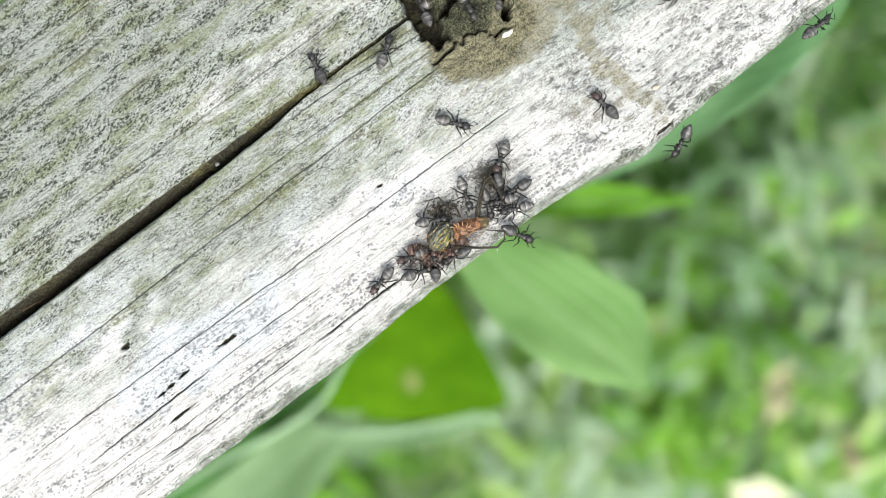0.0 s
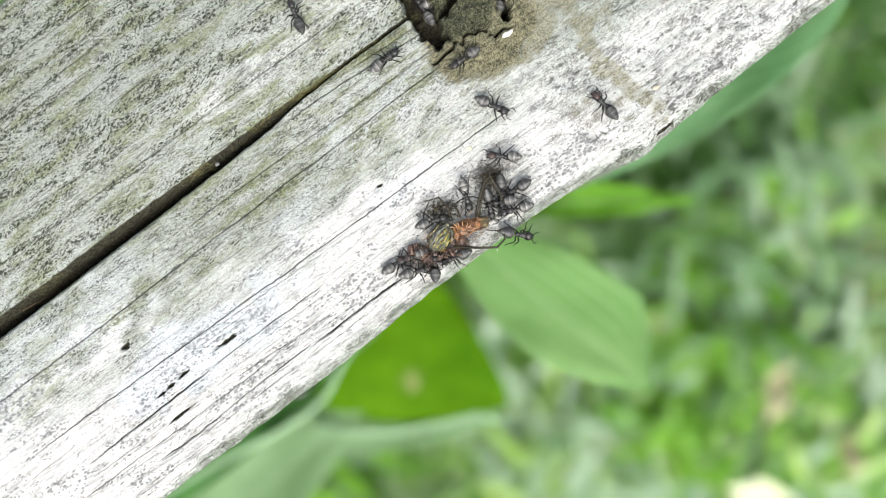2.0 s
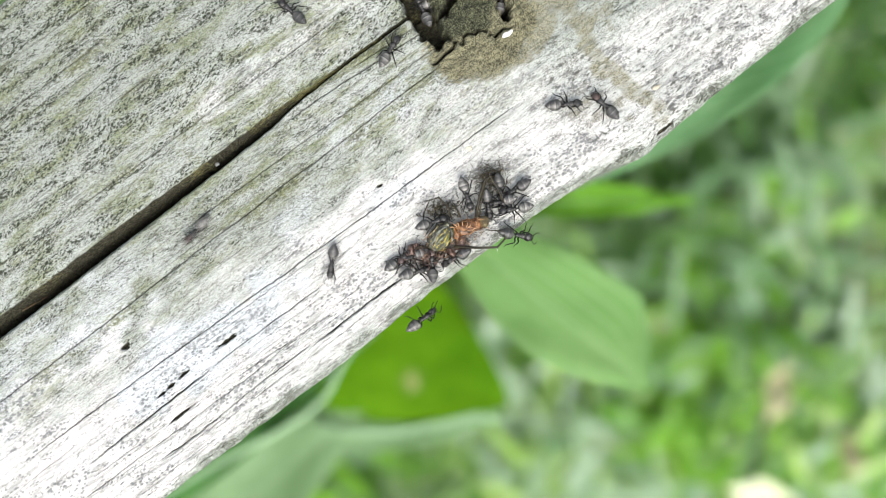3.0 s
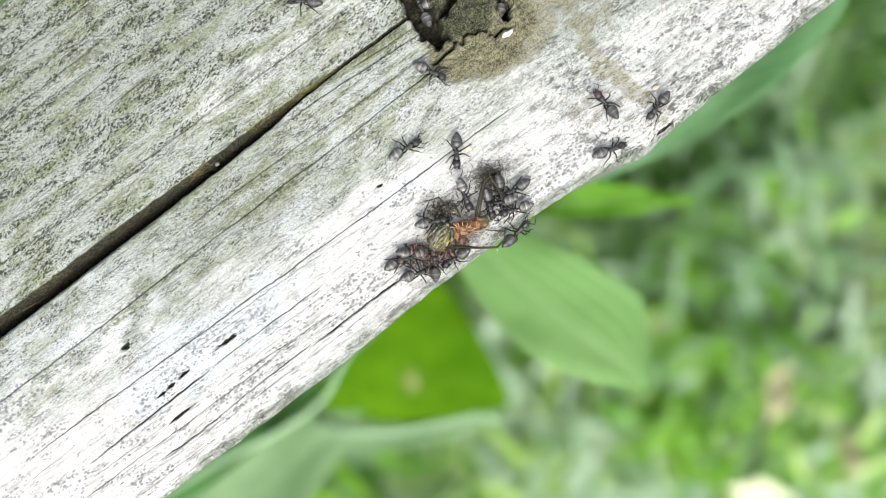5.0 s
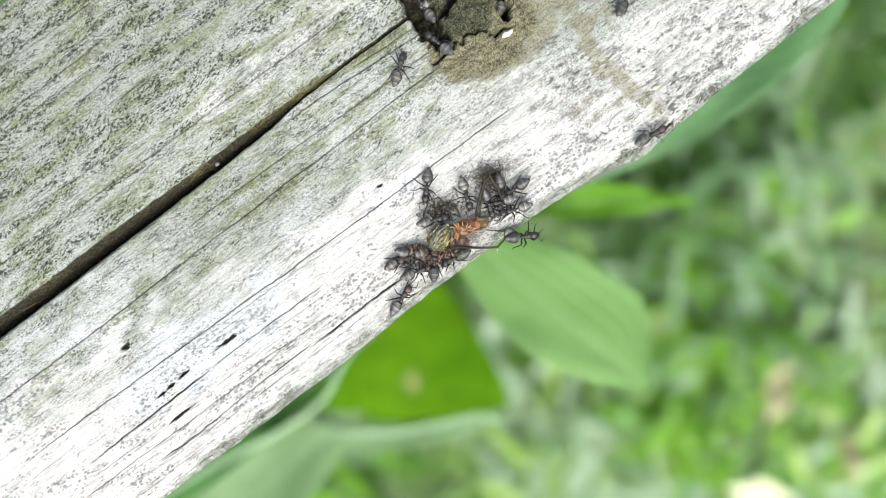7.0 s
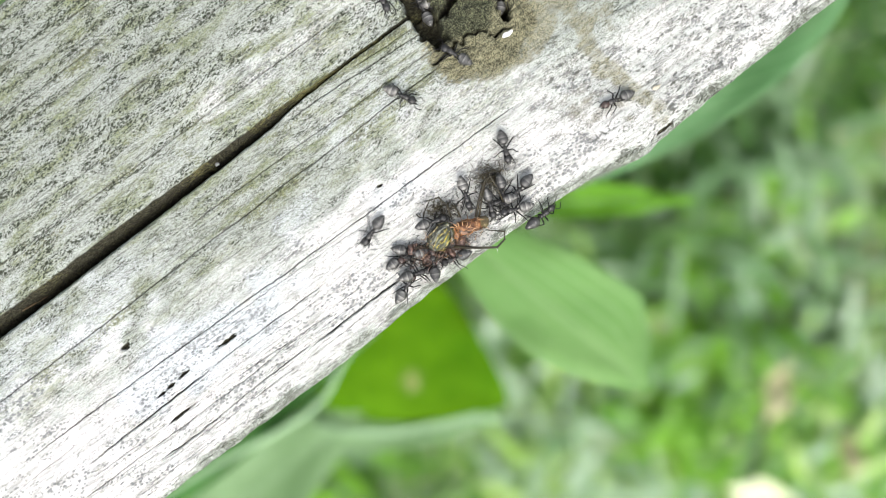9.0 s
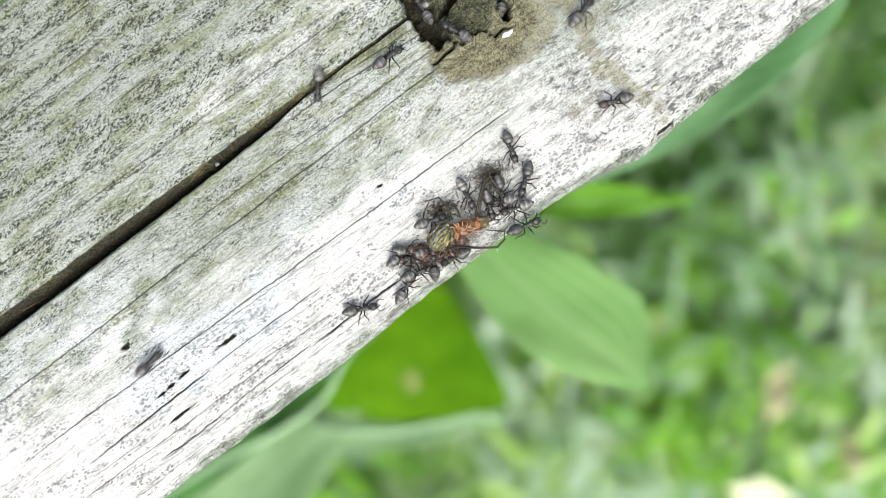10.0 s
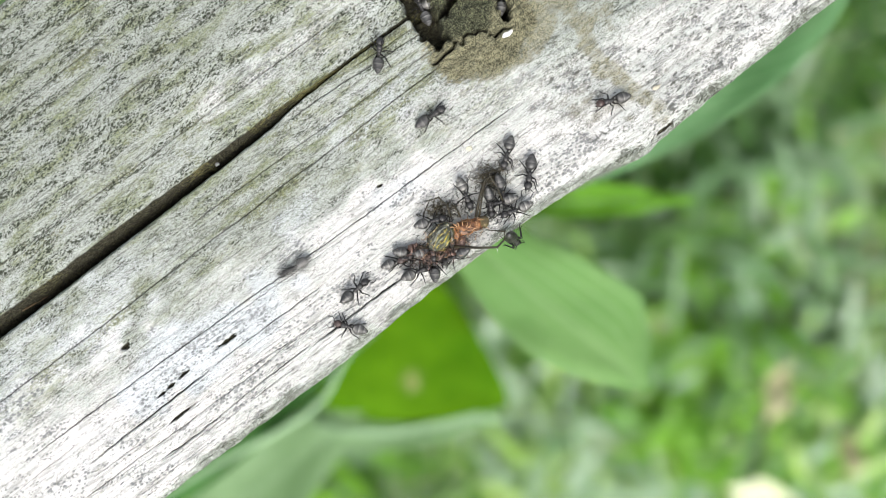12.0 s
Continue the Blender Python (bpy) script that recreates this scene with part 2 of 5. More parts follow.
def shell_material(name, dark, light, rough, scale=2500, spec=0.6, rings=None):
    """Insect cuticle: fine hairs and dust over a satin shell; rings carry a painted sheen."""
    n = Nodes(name, rough, spec)
    fuzz = n.noise(n.coords((scale, scale, scale)), 1, 4, 0.7)
    band = n.noise(n.coords((500, 1400, 500)), 1, 2, 0.5)
    col = n.mix(n.ramp(n.math("ADD", n.math("MULTIPLY", fuzz, 0.6), n.math("MULTIPLY", band, 0.4)), 0.38, 0.68), dark, light)
    if rings:
        sep = n.t.nodes.new("ShaderNodeSeparateXYZ")
        n.put(sep.inputs[0], n.coords((1000, 1000, 1000)))
        wave = n.math("FRACT", n.math("MULTIPLY", sep.outputs[1], rings[0]))
        blotch = n.noise(n.coords((900, 1100, 900)), 1, 2, 0.5)
        # grey patches paint the sky's reflection on the plates
        grey = n.math("MULTIPLY", n.ramp(wave, 0.25, 0.85, 0.1, 1.0), n.ramp(blotch, 0.38, 0.60, 0.1, 1.0))
        col = n.mix(n.math("MULTIPLY", grey, n.ramp(fuzz, 0.3, 0.7, 0.5, 1.0)), col, rings[1])
        joint = n.math("MAXIMUM", n.ramp(wave, 0.05, 0.17, 1.0, 0.0), n.ramp(wave, 0.93, 0.99, 0.0, 1.0))
        col = n.mix(n.math("MULTIPLY", joint, 0.85), col, dark)
        # some gasters lose the painted sheen at random
        col = n.mix(n.ramp(n.random(), 0.2, 0.9, 0.7, 0.0), col, dark)
    n.set(Base_Color=col, Roughness=n.ramp(fuzz, 0.3, 0.7, rough * 0.75, min(1.0, rough * 1.3)))
    return n.bump(fuzz, 0.0001, 0.7).mat


WOOD = wood_material()
GROUND = ground_material()
GRASS = grass_material("grass_blades", (0.11, 0.26, 0.034), (0.255, 0.475, 0.058), (0.38, 0.50, 0.32), (0.50, 0.46, 0.28))
# pale green with the brightness of sunlit lawn put into it
SUNLIT_GRASS = grass_material("sunlit_grass_blades", (0.28, 0.50, 0.085), (0.46, 0.65, 0.19), (0.50, 0.65, 0.47), (0.40, 0.52, 0.26))
# a dark green that holds the shade of gaps in the lawn
SHADE_WEED = grass_material("shade_weed_leaves", (0.035, 0.10, 0.012), (0.085, 0.20, 0.03), (0.16, 0.27, 0.13), (0.14, 0.20, 0.06), 0.2)
# sky reflections on blades, put into a bluish base colour
SKY_SHEEN_GRASS = grass_material("sky_sheen_grass_blades", (0.145, 0.27, 0.115), (0.22, 0.365, 0.175), (0.35, 0.48, 0.31), (0.28, 0.38, 0.18))
WEED = grass_material("weed_leaves", (0.10, 0.27, 0.012), (0.20, 0.44, 0.028), (0.30, 0.45, 0.28), (0.26, 0.36, 0.13), 0.12)
STEM = Nodes("green_stem", 0.5, 0.4).set(Base_Color=(0.14, 0.25, 0.07)).mat
ANT_BODY = shell_material("ant_black_shell", (0.007, 0.0065, 0.006), (0.034, 0.032, 0.029), 0.42, 2500, 0.55)
ANT_GASTER = shell_material("ant_sheen_gaster", (0.007, 0.0065, 0.006), (0.07, 0.066, 0.058), 0.40, 2500, 0.7, (1.12, (0.27, 0.26, 0.235)))
ANT_RED = shell_material("ant_reddish_head", (0.028, 0.017, 0.013), (0.085, 0.05, 0.04), 0.45)
ANT_LEG = shell_material("ant_leg_shell", (0.003, 0.0028, 0.0025), (0.012, 0.011, 0.010), 0.5, 2500, 0.3)
# ---- geometry helpers ----
def mesh_of(name, bm, material, smooth=True):
    me = bpy.data.meshes.new(name)
    bm.to_mesh(me)
    bm.free()
    me.materials.append(material)
    for p in me.polygons:
        p.use_smooth = smooth
    return me


def part(name, bm, material, parent=None, label=""):
    ob = new(name, mesh_of(name, bm, material))
    ob.parent = parent
    return tagged(ob, label)


def ball(bm, centre, radii, seg=14, rings=10, turn=None):
    m = Matrix.Translation(centre) @ (turn or Matrix()) @ Matrix.Diagonal((*radii, 1))
    return bmesh.ops.create_uvsphere(bm, u_segments=seg, v_segments=rings, radius=1, matrix=m)["verts"]


def tube(bm, pts, radii, sides=6):
    """A tapered tube through the points, closed at both ends."""
    pts = [Vector(p) for p in pts]
    rings = []
    for i, p in enumerate(pts):
        d = (pts[min(i + 1, len(pts) - 1)] - pts[max(i - 1, 0)]).normalized()
        a = d.orthogonal().normalized() if i == 0 else (rings_a - d * rings_a.dot(d)).normalized()
        rings_a = a
        b = d.cross(a)
        rings.append([bm.verts.new(p + (a * math.cos(k * math.tau / sides) + b * math.sin(k * math.tau / sides)) * radii[i]) for k in range(sides)])
    for r0, r1 in zip(rings, rings[1:]):
        for k in range(sides):
            bm.faces.new((r0[k], r0[(k + 1) % sides], r1[(k + 1) % sides], r1[k]))
    bm.faces.new(rings[0][::-1])
    bm.faces.new(rings[-1])


def smooth(x, lo, hi):
    t = np.clip((x - lo) / (hi - lo), 0, 1)
    return t * t * (3 - 2 * t)


TABLES = {}


def vnoise(x, y, seed):
    """Smooth value noise in 0..1 on arrays."""
    if seed not in TABLES:
        TABLES[seed] = np.random.RandomState(seed).rand(256, 256)
    tab = TABLES[seed]
    xi, yi = np.floor(x).astype(int), np.floor(y).astype(int)
    fx, fy = x - xi, y - yi
    fx, fy = fx * fx * (3 - 2 * fx), fy * fy * (3 - 2 * fy)
    g = lambda a, b: tab[a % 256, b % 256]
    return (g(xi, yi) * (1 - fx) + g(xi + 1, yi) * fx) * (1 - fy) + (g(xi, yi + 1) * (1 - fx) + g(xi + 1, yi + 1) * fx) * fy


# ---- the rail: u along the grain, v across it, both in millimetres ----
EDGE_U = (-90, -58, -32, -6.6, 15.9, 23, 33.5, 37.5, 40, 42.5, 46.5, 60, 82, 95)
EDGE_V = (-6.1, -6.0, -5.9, -4.9, -4.8, -5.2, -6.3, -7.8, -8.1, -7.5, -7.3, -6.6, -6.0, -6.0)
WIDE = 82.0          # the far edge of the top face
def check(x0, y0, x1, y1, half, deep):
    """A split along the grain between two places in plan: v, drift of v per mm, from u, to u, half width, depth."""
    (u0, v0), (u1, v1) = [((x - 784) * 0.1 * math.cos(GRAIN) + (441 - y) * 0.1 * math.sin(GRAIN), (441 - y) * 0.1 * math.cos(GRAIN) - (x - 784) * 0.1 * math.sin(GRAIN)) for x, y in ((x0, y0), (x1, y1))]
    drift = (v1 - v0) / (u1 - u0)
    return v0 - drift * u0, drift, u0 - 3, u1 + 3, half, deep


# long splits that run through
MAIN_SPLITS = (
    check(0, 467, 645, 0, 0.085, 1.2), check(-20, 728, 765, 127, 0.085, 1.4), check(75, 795, 900, 195, 0.085, 1.2), check(345, 392, 755, 95, 0.085, 0.9),
    check(-20, 138, 165, 0, 0.13, 1.2), check(-20, 226, 175, 78, 0.12, 1.0), check(265, 98, 405, 0, 0.085, 1.0), check(180, 805, 350, 672, 0.15, 1.3),
    check(392, 638, 560, 512, 0.085, 1.0), check(300, 802, 530, 622, 0.085, 0.9), check(575, 592, 705, 497, 0.17, 1.4), check(375, 716, 520, 605, 0.085, 0.8),
)
# shorter ones
SHORT_SPLITS = (
    check(160, 876, 345, 738, 0.085, 0.8), check(640, 108, 725, 52, 0.085, 1.0), check(520, 205, 745, 56, 0.11, 1.1), check(0, 400, 165, 296, 0.085, 0.8),
    check(0, 322, 40, 293, 0.085, 0.8), check(215, 172, 255, 143, 0.13, 0.8), check(100, 174, 125, 156, 0.085, 0.6), check(465, 218, 600, 116, 0.13, 1.2),
    check(410, 560, 640, 400, 0.08, 0.5), check(300, 800, 345, 768, 0.16, 0.9), check(440, 655, 580, 560, 0.09, 0.6), check(20, 880, 130, 790, 0.08, 0.5),
)
SPLITS = MAIN_SPLITS + SHORT_SPLITS
LONG = len(SPLITS)
# thin broken checks, closer together towards the lower edge
_r = random.Random(21)
SPLITS = SPLITS + tuple((v0, _r.uniform(-0.008, 0.008), u0, u0 + _r.uniform(12, 45), _r.uniform(0.06, 0.09), _r.uniform(0.12, 0.34))
                for v0, u0 in ([(_r.uniform(-4.4, 6), _r.uniform(-98, -6)) for _ in range(44)] + [(_r.uniform(6, 34), _r.uniform(-98, 10)) for _ in range(22)] + [(_r.uniform(38, 80), _r.uniform(-98, 10)) for _ in range(16)]))
# dark pits: u, v, half length, half width
PITS = ((-40.4, 9.7, 2.4, 0.34), (-50.1, 9.6, 1.1, 0.36), (-53.3, 9.2, 0.9, 0.32), (-55.5, 9.0, 0.8, 0.26),
        (-55.6, 19.6, 1.0, 0.5), (-54.9, 4.1, 2.4, 0.26), (-2.4, 15.7, 0.6, 0.3), (44.2, -3.9, 2.7, 0.28))
KNOT = (29.0, 28.3)


def edge_shift(u):
    return np.interp(u, EDGE_U, EDGE_V) + 5.0


def gully(x, y, pts):
    """Distance in mm from a broken line on the top face."""
    best = np.full(np.shape(x), 1e9)
    for (x0, y0), (x1, y1) in zip(pts, pts[1:]):
        dx, dy = x1 - x0, y1 - y0
        t = np.clip(((x - x0) * dx + (y - y0) * dy) / (dx * dx + dy * dy), 0, 1)
        best = np.minimum(best, np.hypot(x - x0 - t * dx, y - y0 - t * dy))
    return best


def relief(u, v, checks=True):
    """Height of the top face in mm, and the masks of splits and knot."""
    warp = (vnoise(u * 0.03, v * 0.02, 3) - 0.5) * 3.0 + (vnoise(u * 0.15, v * 0.1, 4) - 0.5) * 0.5
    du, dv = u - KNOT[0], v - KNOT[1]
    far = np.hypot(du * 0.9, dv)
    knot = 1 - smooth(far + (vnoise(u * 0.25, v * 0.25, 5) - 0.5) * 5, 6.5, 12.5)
    h = (vnoise(u * 0.02, (v + warp) * 1.6, 6) - 0.5) * 0.10 + (vnoise(u * 0.05, (v + warp) * 4.0, 7) - 0.5) * 0.07
    near = 1 - smooth(v, -1.0, 7.0)
    h = h + near * ((vnoise(u * 0.03, (v + warp * 0.4) * 0.9, 8) - 0.5) * 0.3 + (vnoise(u * 0.06, (v + warp * 0.4) * 2.2, 9) - 0.5) * 0.18)
    h = h + (vnoise(u * 0.5, v * 0.7, 10) - 0.5) * 0.10 + (vnoise(u * 1.6, v * 2.0, 11) - 0.5) * 0.05
    right = smooth(u, 18, 34) * (1 - knot)
    h = h + right * ((vnoise(u * 0.35, v * 0.35, 12) - 0.5) * 0.5 + (vnoise(u * 0.9, v * 1.1, 13) - 0.5) * 0.28)
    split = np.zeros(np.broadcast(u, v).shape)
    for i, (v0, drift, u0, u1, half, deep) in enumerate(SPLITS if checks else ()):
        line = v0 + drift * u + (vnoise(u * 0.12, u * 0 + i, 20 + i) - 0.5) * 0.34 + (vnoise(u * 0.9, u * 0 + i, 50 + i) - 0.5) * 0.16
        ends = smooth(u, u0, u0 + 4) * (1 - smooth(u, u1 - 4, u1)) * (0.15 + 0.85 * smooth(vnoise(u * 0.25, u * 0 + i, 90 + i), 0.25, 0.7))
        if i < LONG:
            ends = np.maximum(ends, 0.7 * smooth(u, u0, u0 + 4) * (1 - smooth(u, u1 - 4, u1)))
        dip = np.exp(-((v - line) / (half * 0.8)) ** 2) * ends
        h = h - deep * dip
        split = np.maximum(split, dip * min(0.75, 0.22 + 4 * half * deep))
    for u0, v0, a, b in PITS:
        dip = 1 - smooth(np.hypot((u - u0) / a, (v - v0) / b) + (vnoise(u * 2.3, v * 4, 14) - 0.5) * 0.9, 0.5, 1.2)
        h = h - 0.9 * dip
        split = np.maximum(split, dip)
    # the wide split that runs into the knot: a steep lower wall, a sloping upper one
    wide = np.interp(u, (-95, -71, -40, -22, -12, -4, 5, 16, 22, 27), (1.7, 1.55, 1.4, 1.15, 1.0, 0.5, 0.27, 0.27, 0.24, 0.0))
    mid = np.interp(u, (-95, -71, -40, -8, 5, 27), (36.0, 36.1, 36.3, 36.8, 36.75, 36.6)) + (vnoise(u * 0.08, u * 0, 15) - 0.5) * 0.22 + (vnoise(u * 0.5, u * 0, 16) - 0.5) * 0.16 + (vnoise(u * 1.5, v * 0.3, 21) - 0.5) * 0.15
    side = (v - mid) / np.maximum(wide, 0.05)
    gap = np.where(wide > 0.03, smooth(side, -1.0, -0.8) * np.clip((1.0 - side) / 1.5, 0, 1), 0)
    deep = np.interp(u, (-95, -40, -14, -6, 3, 7, 22), (7.0, 6.0, 4.0, 1.1, 1.1, 2.6, 2.2))
    h = h - gap * deep * (0.85 + 0.3 * vnoise(u * 0.3, v * 1.5, 17)) - (gap > 0.02) * ((vnoise(u * 0.6, v * 3.0, 22) - 0.5) * 0.6 + (vnoise(u * 1.3, v * 6.0, 40) - 0.5) * 0.4)
    h = h - np.where(wide > 0.03, np.exp(-((side + 0.45) / 0.4) ** 2), 0) * deep * 1.3
    h = h - np.where(wide > 0.03, np.exp(-((side + 1.1) / 0.32) ** 2), 0) * 0.9
    # the soft shadow outside the lower lip is put into this colour mask
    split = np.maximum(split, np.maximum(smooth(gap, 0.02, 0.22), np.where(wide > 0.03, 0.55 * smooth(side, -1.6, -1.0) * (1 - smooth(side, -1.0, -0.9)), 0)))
    # the knot: rough, sunk, cracked round its rim
    px, py = u * math.cos(GRAIN) - v * math.sin(GRAIN), u * math.sin(GRAIN) + v * math.cos(GRAIN)
    jag = (vnoise(u * 0.9, v * 0.9, 23) - 0.5) * 1.6 + (vnoise(u * 2.4, v * 2.4, 29) - 0.5) * 0.7
    ring = 1 - smooth(gully(px, py, ((-7.0, 47.0), (-5.4, 43.8), (-3.8, 42.0), (-3.0, 39.8), (-1.4, 37.8))) + jag, 0.9, 2.5)
    ring = np.maximum(ring, 0.8 * (1 - smooth(gully(px, py, ((2.0, 45.5), (0.6, 43.2), (-1.0, 41.2), (-0.6, 38.6))) + jag * 0.8, 0.25, 1.2)))
    ring = np.maximum(ring, 1 - smooth(gully(px, py, ((10.2, 46.5), (10.6, 43.6), (11.3, 41.4))) + jag * 0.7, 0.45, 1.2))
    path = np.interp(du, (-11, -6.5, -2.6, 2.5, 5), (-1.7, -0.7, -0.4, -3.6, -4.2)) + (vnoise(u * 1.1, u * 0, 18) - 0.5) * 1.6
    crack = np.exp(-((dv - path) / 0.26) ** 2) * smooth(du, -12, -10) * (1 - smooth(du, 3.0, 5.0))
    h = h + knot * (-0.2 + (vnoise(u * 0.7, v * 0.7, 24) - 0.5) * 0.9 + (vnoise(u * 2.2, v * 2.2, 25) - 0.5) * 0.5)
    h = h - ring * 6.5 - crack * 2.0
    # hollow and crack of the knot take the same shade-darkened colour
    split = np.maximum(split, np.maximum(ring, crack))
    return h, split, knot


def build_rail():
    us = np.concatenate((np.linspace(-600, -110, 24), np.arange(-100, 100.1, 0.38), np.linspace(110, 600, 24)))
    vs = np.arange(-4.0, WIDE - 1.5, 0.08)
    # the cross-section: far side, far rounding, top, near rounding, near side, underside
    arc = np.linspace(0, np.pi / 2, 9)
    prof_v = np.concatenate((vs, WIDE - 1.5 + 1.5 * np.sin(arc[1:]), [WIDE, WIDE, WIDE - 3, 40, -2, -5], [-5], -3.7 - 1.3 * np.cos(arc[1:-1])))
    prof_z = np.concatenate((vs * 0, -1.5 + 1.5 * np.cos(arc[1:]), [-30, -86, -89, -89, -89, -86], [-1.6], -1.6 + 1.6 * np.sin(arc[1:-1])))
    U, V = np.meshgrid(us, prof_v, indexing="ij")
    Z = np.broadcast_to(prof_z, U.shape).copy()
    h, split, knot = relief(U[:, :1], V[:1])
    keep = smooth(Z, -2.0, -0.2)
    inside = 1 - smooth(np.abs(U), 100, 112)
    # fibres lie closer along the worn edge
    h = h * (1 - 0.65 * (1 - smooth(V, -4.8, -2.6))) + (1 - smooth(V, -4.6, -2.2)) * (vnoise(U * 0.25, V * 5.0, 39) - 0.5) * 0.22
    Z = Z + h * keep * inside
    # the chipped lower edge
    rag = (vnoise(U * 0.5, U * 0, 30) - 0.5) * 0.26 + (vnoise(U * 1.7, U * 0, 31) - 0.5) * 0.12
    V2 = V + (edge_shift(U) + rag) * (1 - smooth(V, -5.0, 3.0)) * inside
    # the worn edge falls away gently
    Z = Z - (1 - smooth(V, -5.2, -2.4)) * 0.8 * keep
    nu, nv = U.shape
    co = np.stack((U, V2, Z), -1).reshape(-1, 3) * 1e-3
    i, j = np.meshgrid(np.arange(nu - 1), np.arange(nv), indexing="ij")
    k = (j + 1) % nv
    quads = np.stack((i * nv + j, (i + 1) * nv + j, (i + 1) * nv + k, i * nv + k), -1).reshape(-1, 4)
    me = bpy.data.meshes.new("timber")
    me.vertices.add(len(co))
    me.vertices.foreach_set("co", co.ravel())
    nq = len(quads)
    caps = [list(range(nv))[::-1], [(nu - 1) * nv + a for a in range(nv)]]
    me.loops.add(nq * 4 + 2 * nv)
    me.loops.foreach_set("vertex_index", np.concatenate((quads.ravel(), caps[0], caps[1])))
    me.polygons.add(nq + 2)
    me.polygons.foreach_set("loop_start", np.concatenate((np.arange(nq) * 4, [nq * 4, nq * 4 + nv])))
    me.update(calc_edges=True)
    me.validate()
    me.materials.append(WOOD)
    me.polygons.foreach_set("use_smooth", np.ones(len(me.polygons), bool))
    def blot(u0, v0, ru, rv):
        r = np.hypot((U - u0) / ru, (V - v0) / rv)
        return 1 - smooth(r + (vnoise(U * 0.3, V * 0.3, 34) - 0.5) * 0.9, 0.3, 1.1)

    sway = (vnoise(U * 0.04, V * 0.05, 32) - 0.5) * 9
    # bleached wood; the brighter lower side and glaring corner are painted in too
    bleach_and_light = (1 - smooth(V + sway, 8, 24)) * 0.75 + smooth(-U, 45, 85) * (1 - smooth(V, 4, 24)) * 0.5 - 0.25 * smooth(V, 38, 60)
    bleach_and_light = bleach_and_light - 0.08 * smooth(U, 26, 40) - 0.06 * smooth(V, 20, 25) * (1 - smooth(V, 32, 36)) + 0.25 * smooth(V, 36.5, 38) * (1 - smooth(V, 44, 56)) + 0.35 * blot(-8, 13, 22, 5) + 0.3 * blot(-38, 20, 16, 4) + 0.5 * blot(-66, 27, 32, 9) + 0.45 * blot(-76, 19, 24, 9) + 0.45 * blot(6, 27, 22, 9) + 0.45 * blot(0, 47, 24, 8)
    # grey fibrous lower edge; the rounding's weaker light is in its colour
    bleach_and_light = bleach_and_light - 0.75 * (1 - smooth(V + (vnoise(U * 0.3, V * 0.5, 35) - 0.5) * 1.6, -4.5, -2.9))
    algae = (1 - 0.45 * blot(-66, 28, 34, 9)) * smooth(V + (vnoise(U * 0.05, V * 0.08, 33) - 0.5) * 10, 13, 24) * (1 - 0.85 * smooth(U, 22, 36))
    # grey stains; the first term also darkens the less lit rounded edge
    stain = np.maximum.reduce([0.6 * (1 - smooth(V + (vnoise(U * 0.3, V * 0.5, 35) - 0.5) * 2, -4.4, -2.6)), blot(17, 6, 7, 4.5), 0.6 * blot(34, 7.5, 10, 6), 0.35 * blot(62, 0, 14, 5), 0.2 * blot(52, 2, 26, 10), 0.5 * blot(3, 1, 12, 4), 0.45 * blot(40, 1, 10, 6)])
    X, Y = U * math.cos(GRAIN) - V * math.sin(GRAIN), U * math.sin(GRAIN) + V * math.cos(GRAIN)

    def trail(pts, wide):
        return 1 - smooth(gully(X, Y, pts) + (vnoise(U * 0.35, V * 0.35, 44) - 0.5) * wide, wide * 0.35, wide * 1.15)

    # the brown ring round the knot and the streak that leaves it
    tan = np.maximum.reduce([1.0 * trail(((3, 34), (10, 35), (14, 39), (17, 46)), 5.2), 0.75 * trail(((19, 48), (24, 40), (28, 33), (35, 27)), 2.6),
                             0.4 * trail(((20, 27), (27, 25), (31, 27)), 4.0), 0.55 * trail(((34, 28), (37, 26)), 2.2), 0.5 * trail(((27, 47), (30, 39)), 3.0), 0.45 * trail(((16, 45), (23, 45), (28, 47)), 2.6)])
    wild = smooth(U + (vnoise(U * 0.15, V * 0.15, 36) - 0.5) * 10, 20, 36)
    # more of the edge's dimness, put into the dark split mask
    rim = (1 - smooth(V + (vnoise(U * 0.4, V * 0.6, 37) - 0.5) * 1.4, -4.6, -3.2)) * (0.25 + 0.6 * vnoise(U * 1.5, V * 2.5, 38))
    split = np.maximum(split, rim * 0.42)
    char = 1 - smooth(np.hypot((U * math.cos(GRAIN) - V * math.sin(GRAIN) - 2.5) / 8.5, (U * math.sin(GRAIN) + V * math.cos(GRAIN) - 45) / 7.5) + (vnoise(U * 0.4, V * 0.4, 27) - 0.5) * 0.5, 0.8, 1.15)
    film = np.maximum.reduce([0.35 * blot(-34, 61, 30, 11), 0.6 * blot(-68, 28, 34, 12), 0.5 * blot(4, 27, 16, 6), 0.6 * blot(-20, 20.5, 10, 3.2), 1.1 * blot(-46, 12, 28, 8), 0.6 * blot(-2, 13, 8, 3)])
    # where the crusts lie: beside the long grooves and in short streaks
    crust = np.zeros_like(U)
    for k, wide in ((4, 1.3), (5, 1.5), (6, 0.9), (0, 0.9), (1, 1.8), (3, 0.8)):
        v0, drift, u0, u1 = SPLITS[k][:4]
        band = np.exp(-((V - v0 - drift * U + 0.3 * wide) / wide) ** 2) * smooth(U, u0, u0 + 6) * (1 - smooth(U, u1 - 6, u1))
        crust = np.maximum(crust, band * smooth(vnoise(U * 0.13, V * 0.1, 60 + k), 0.35, 0.7))
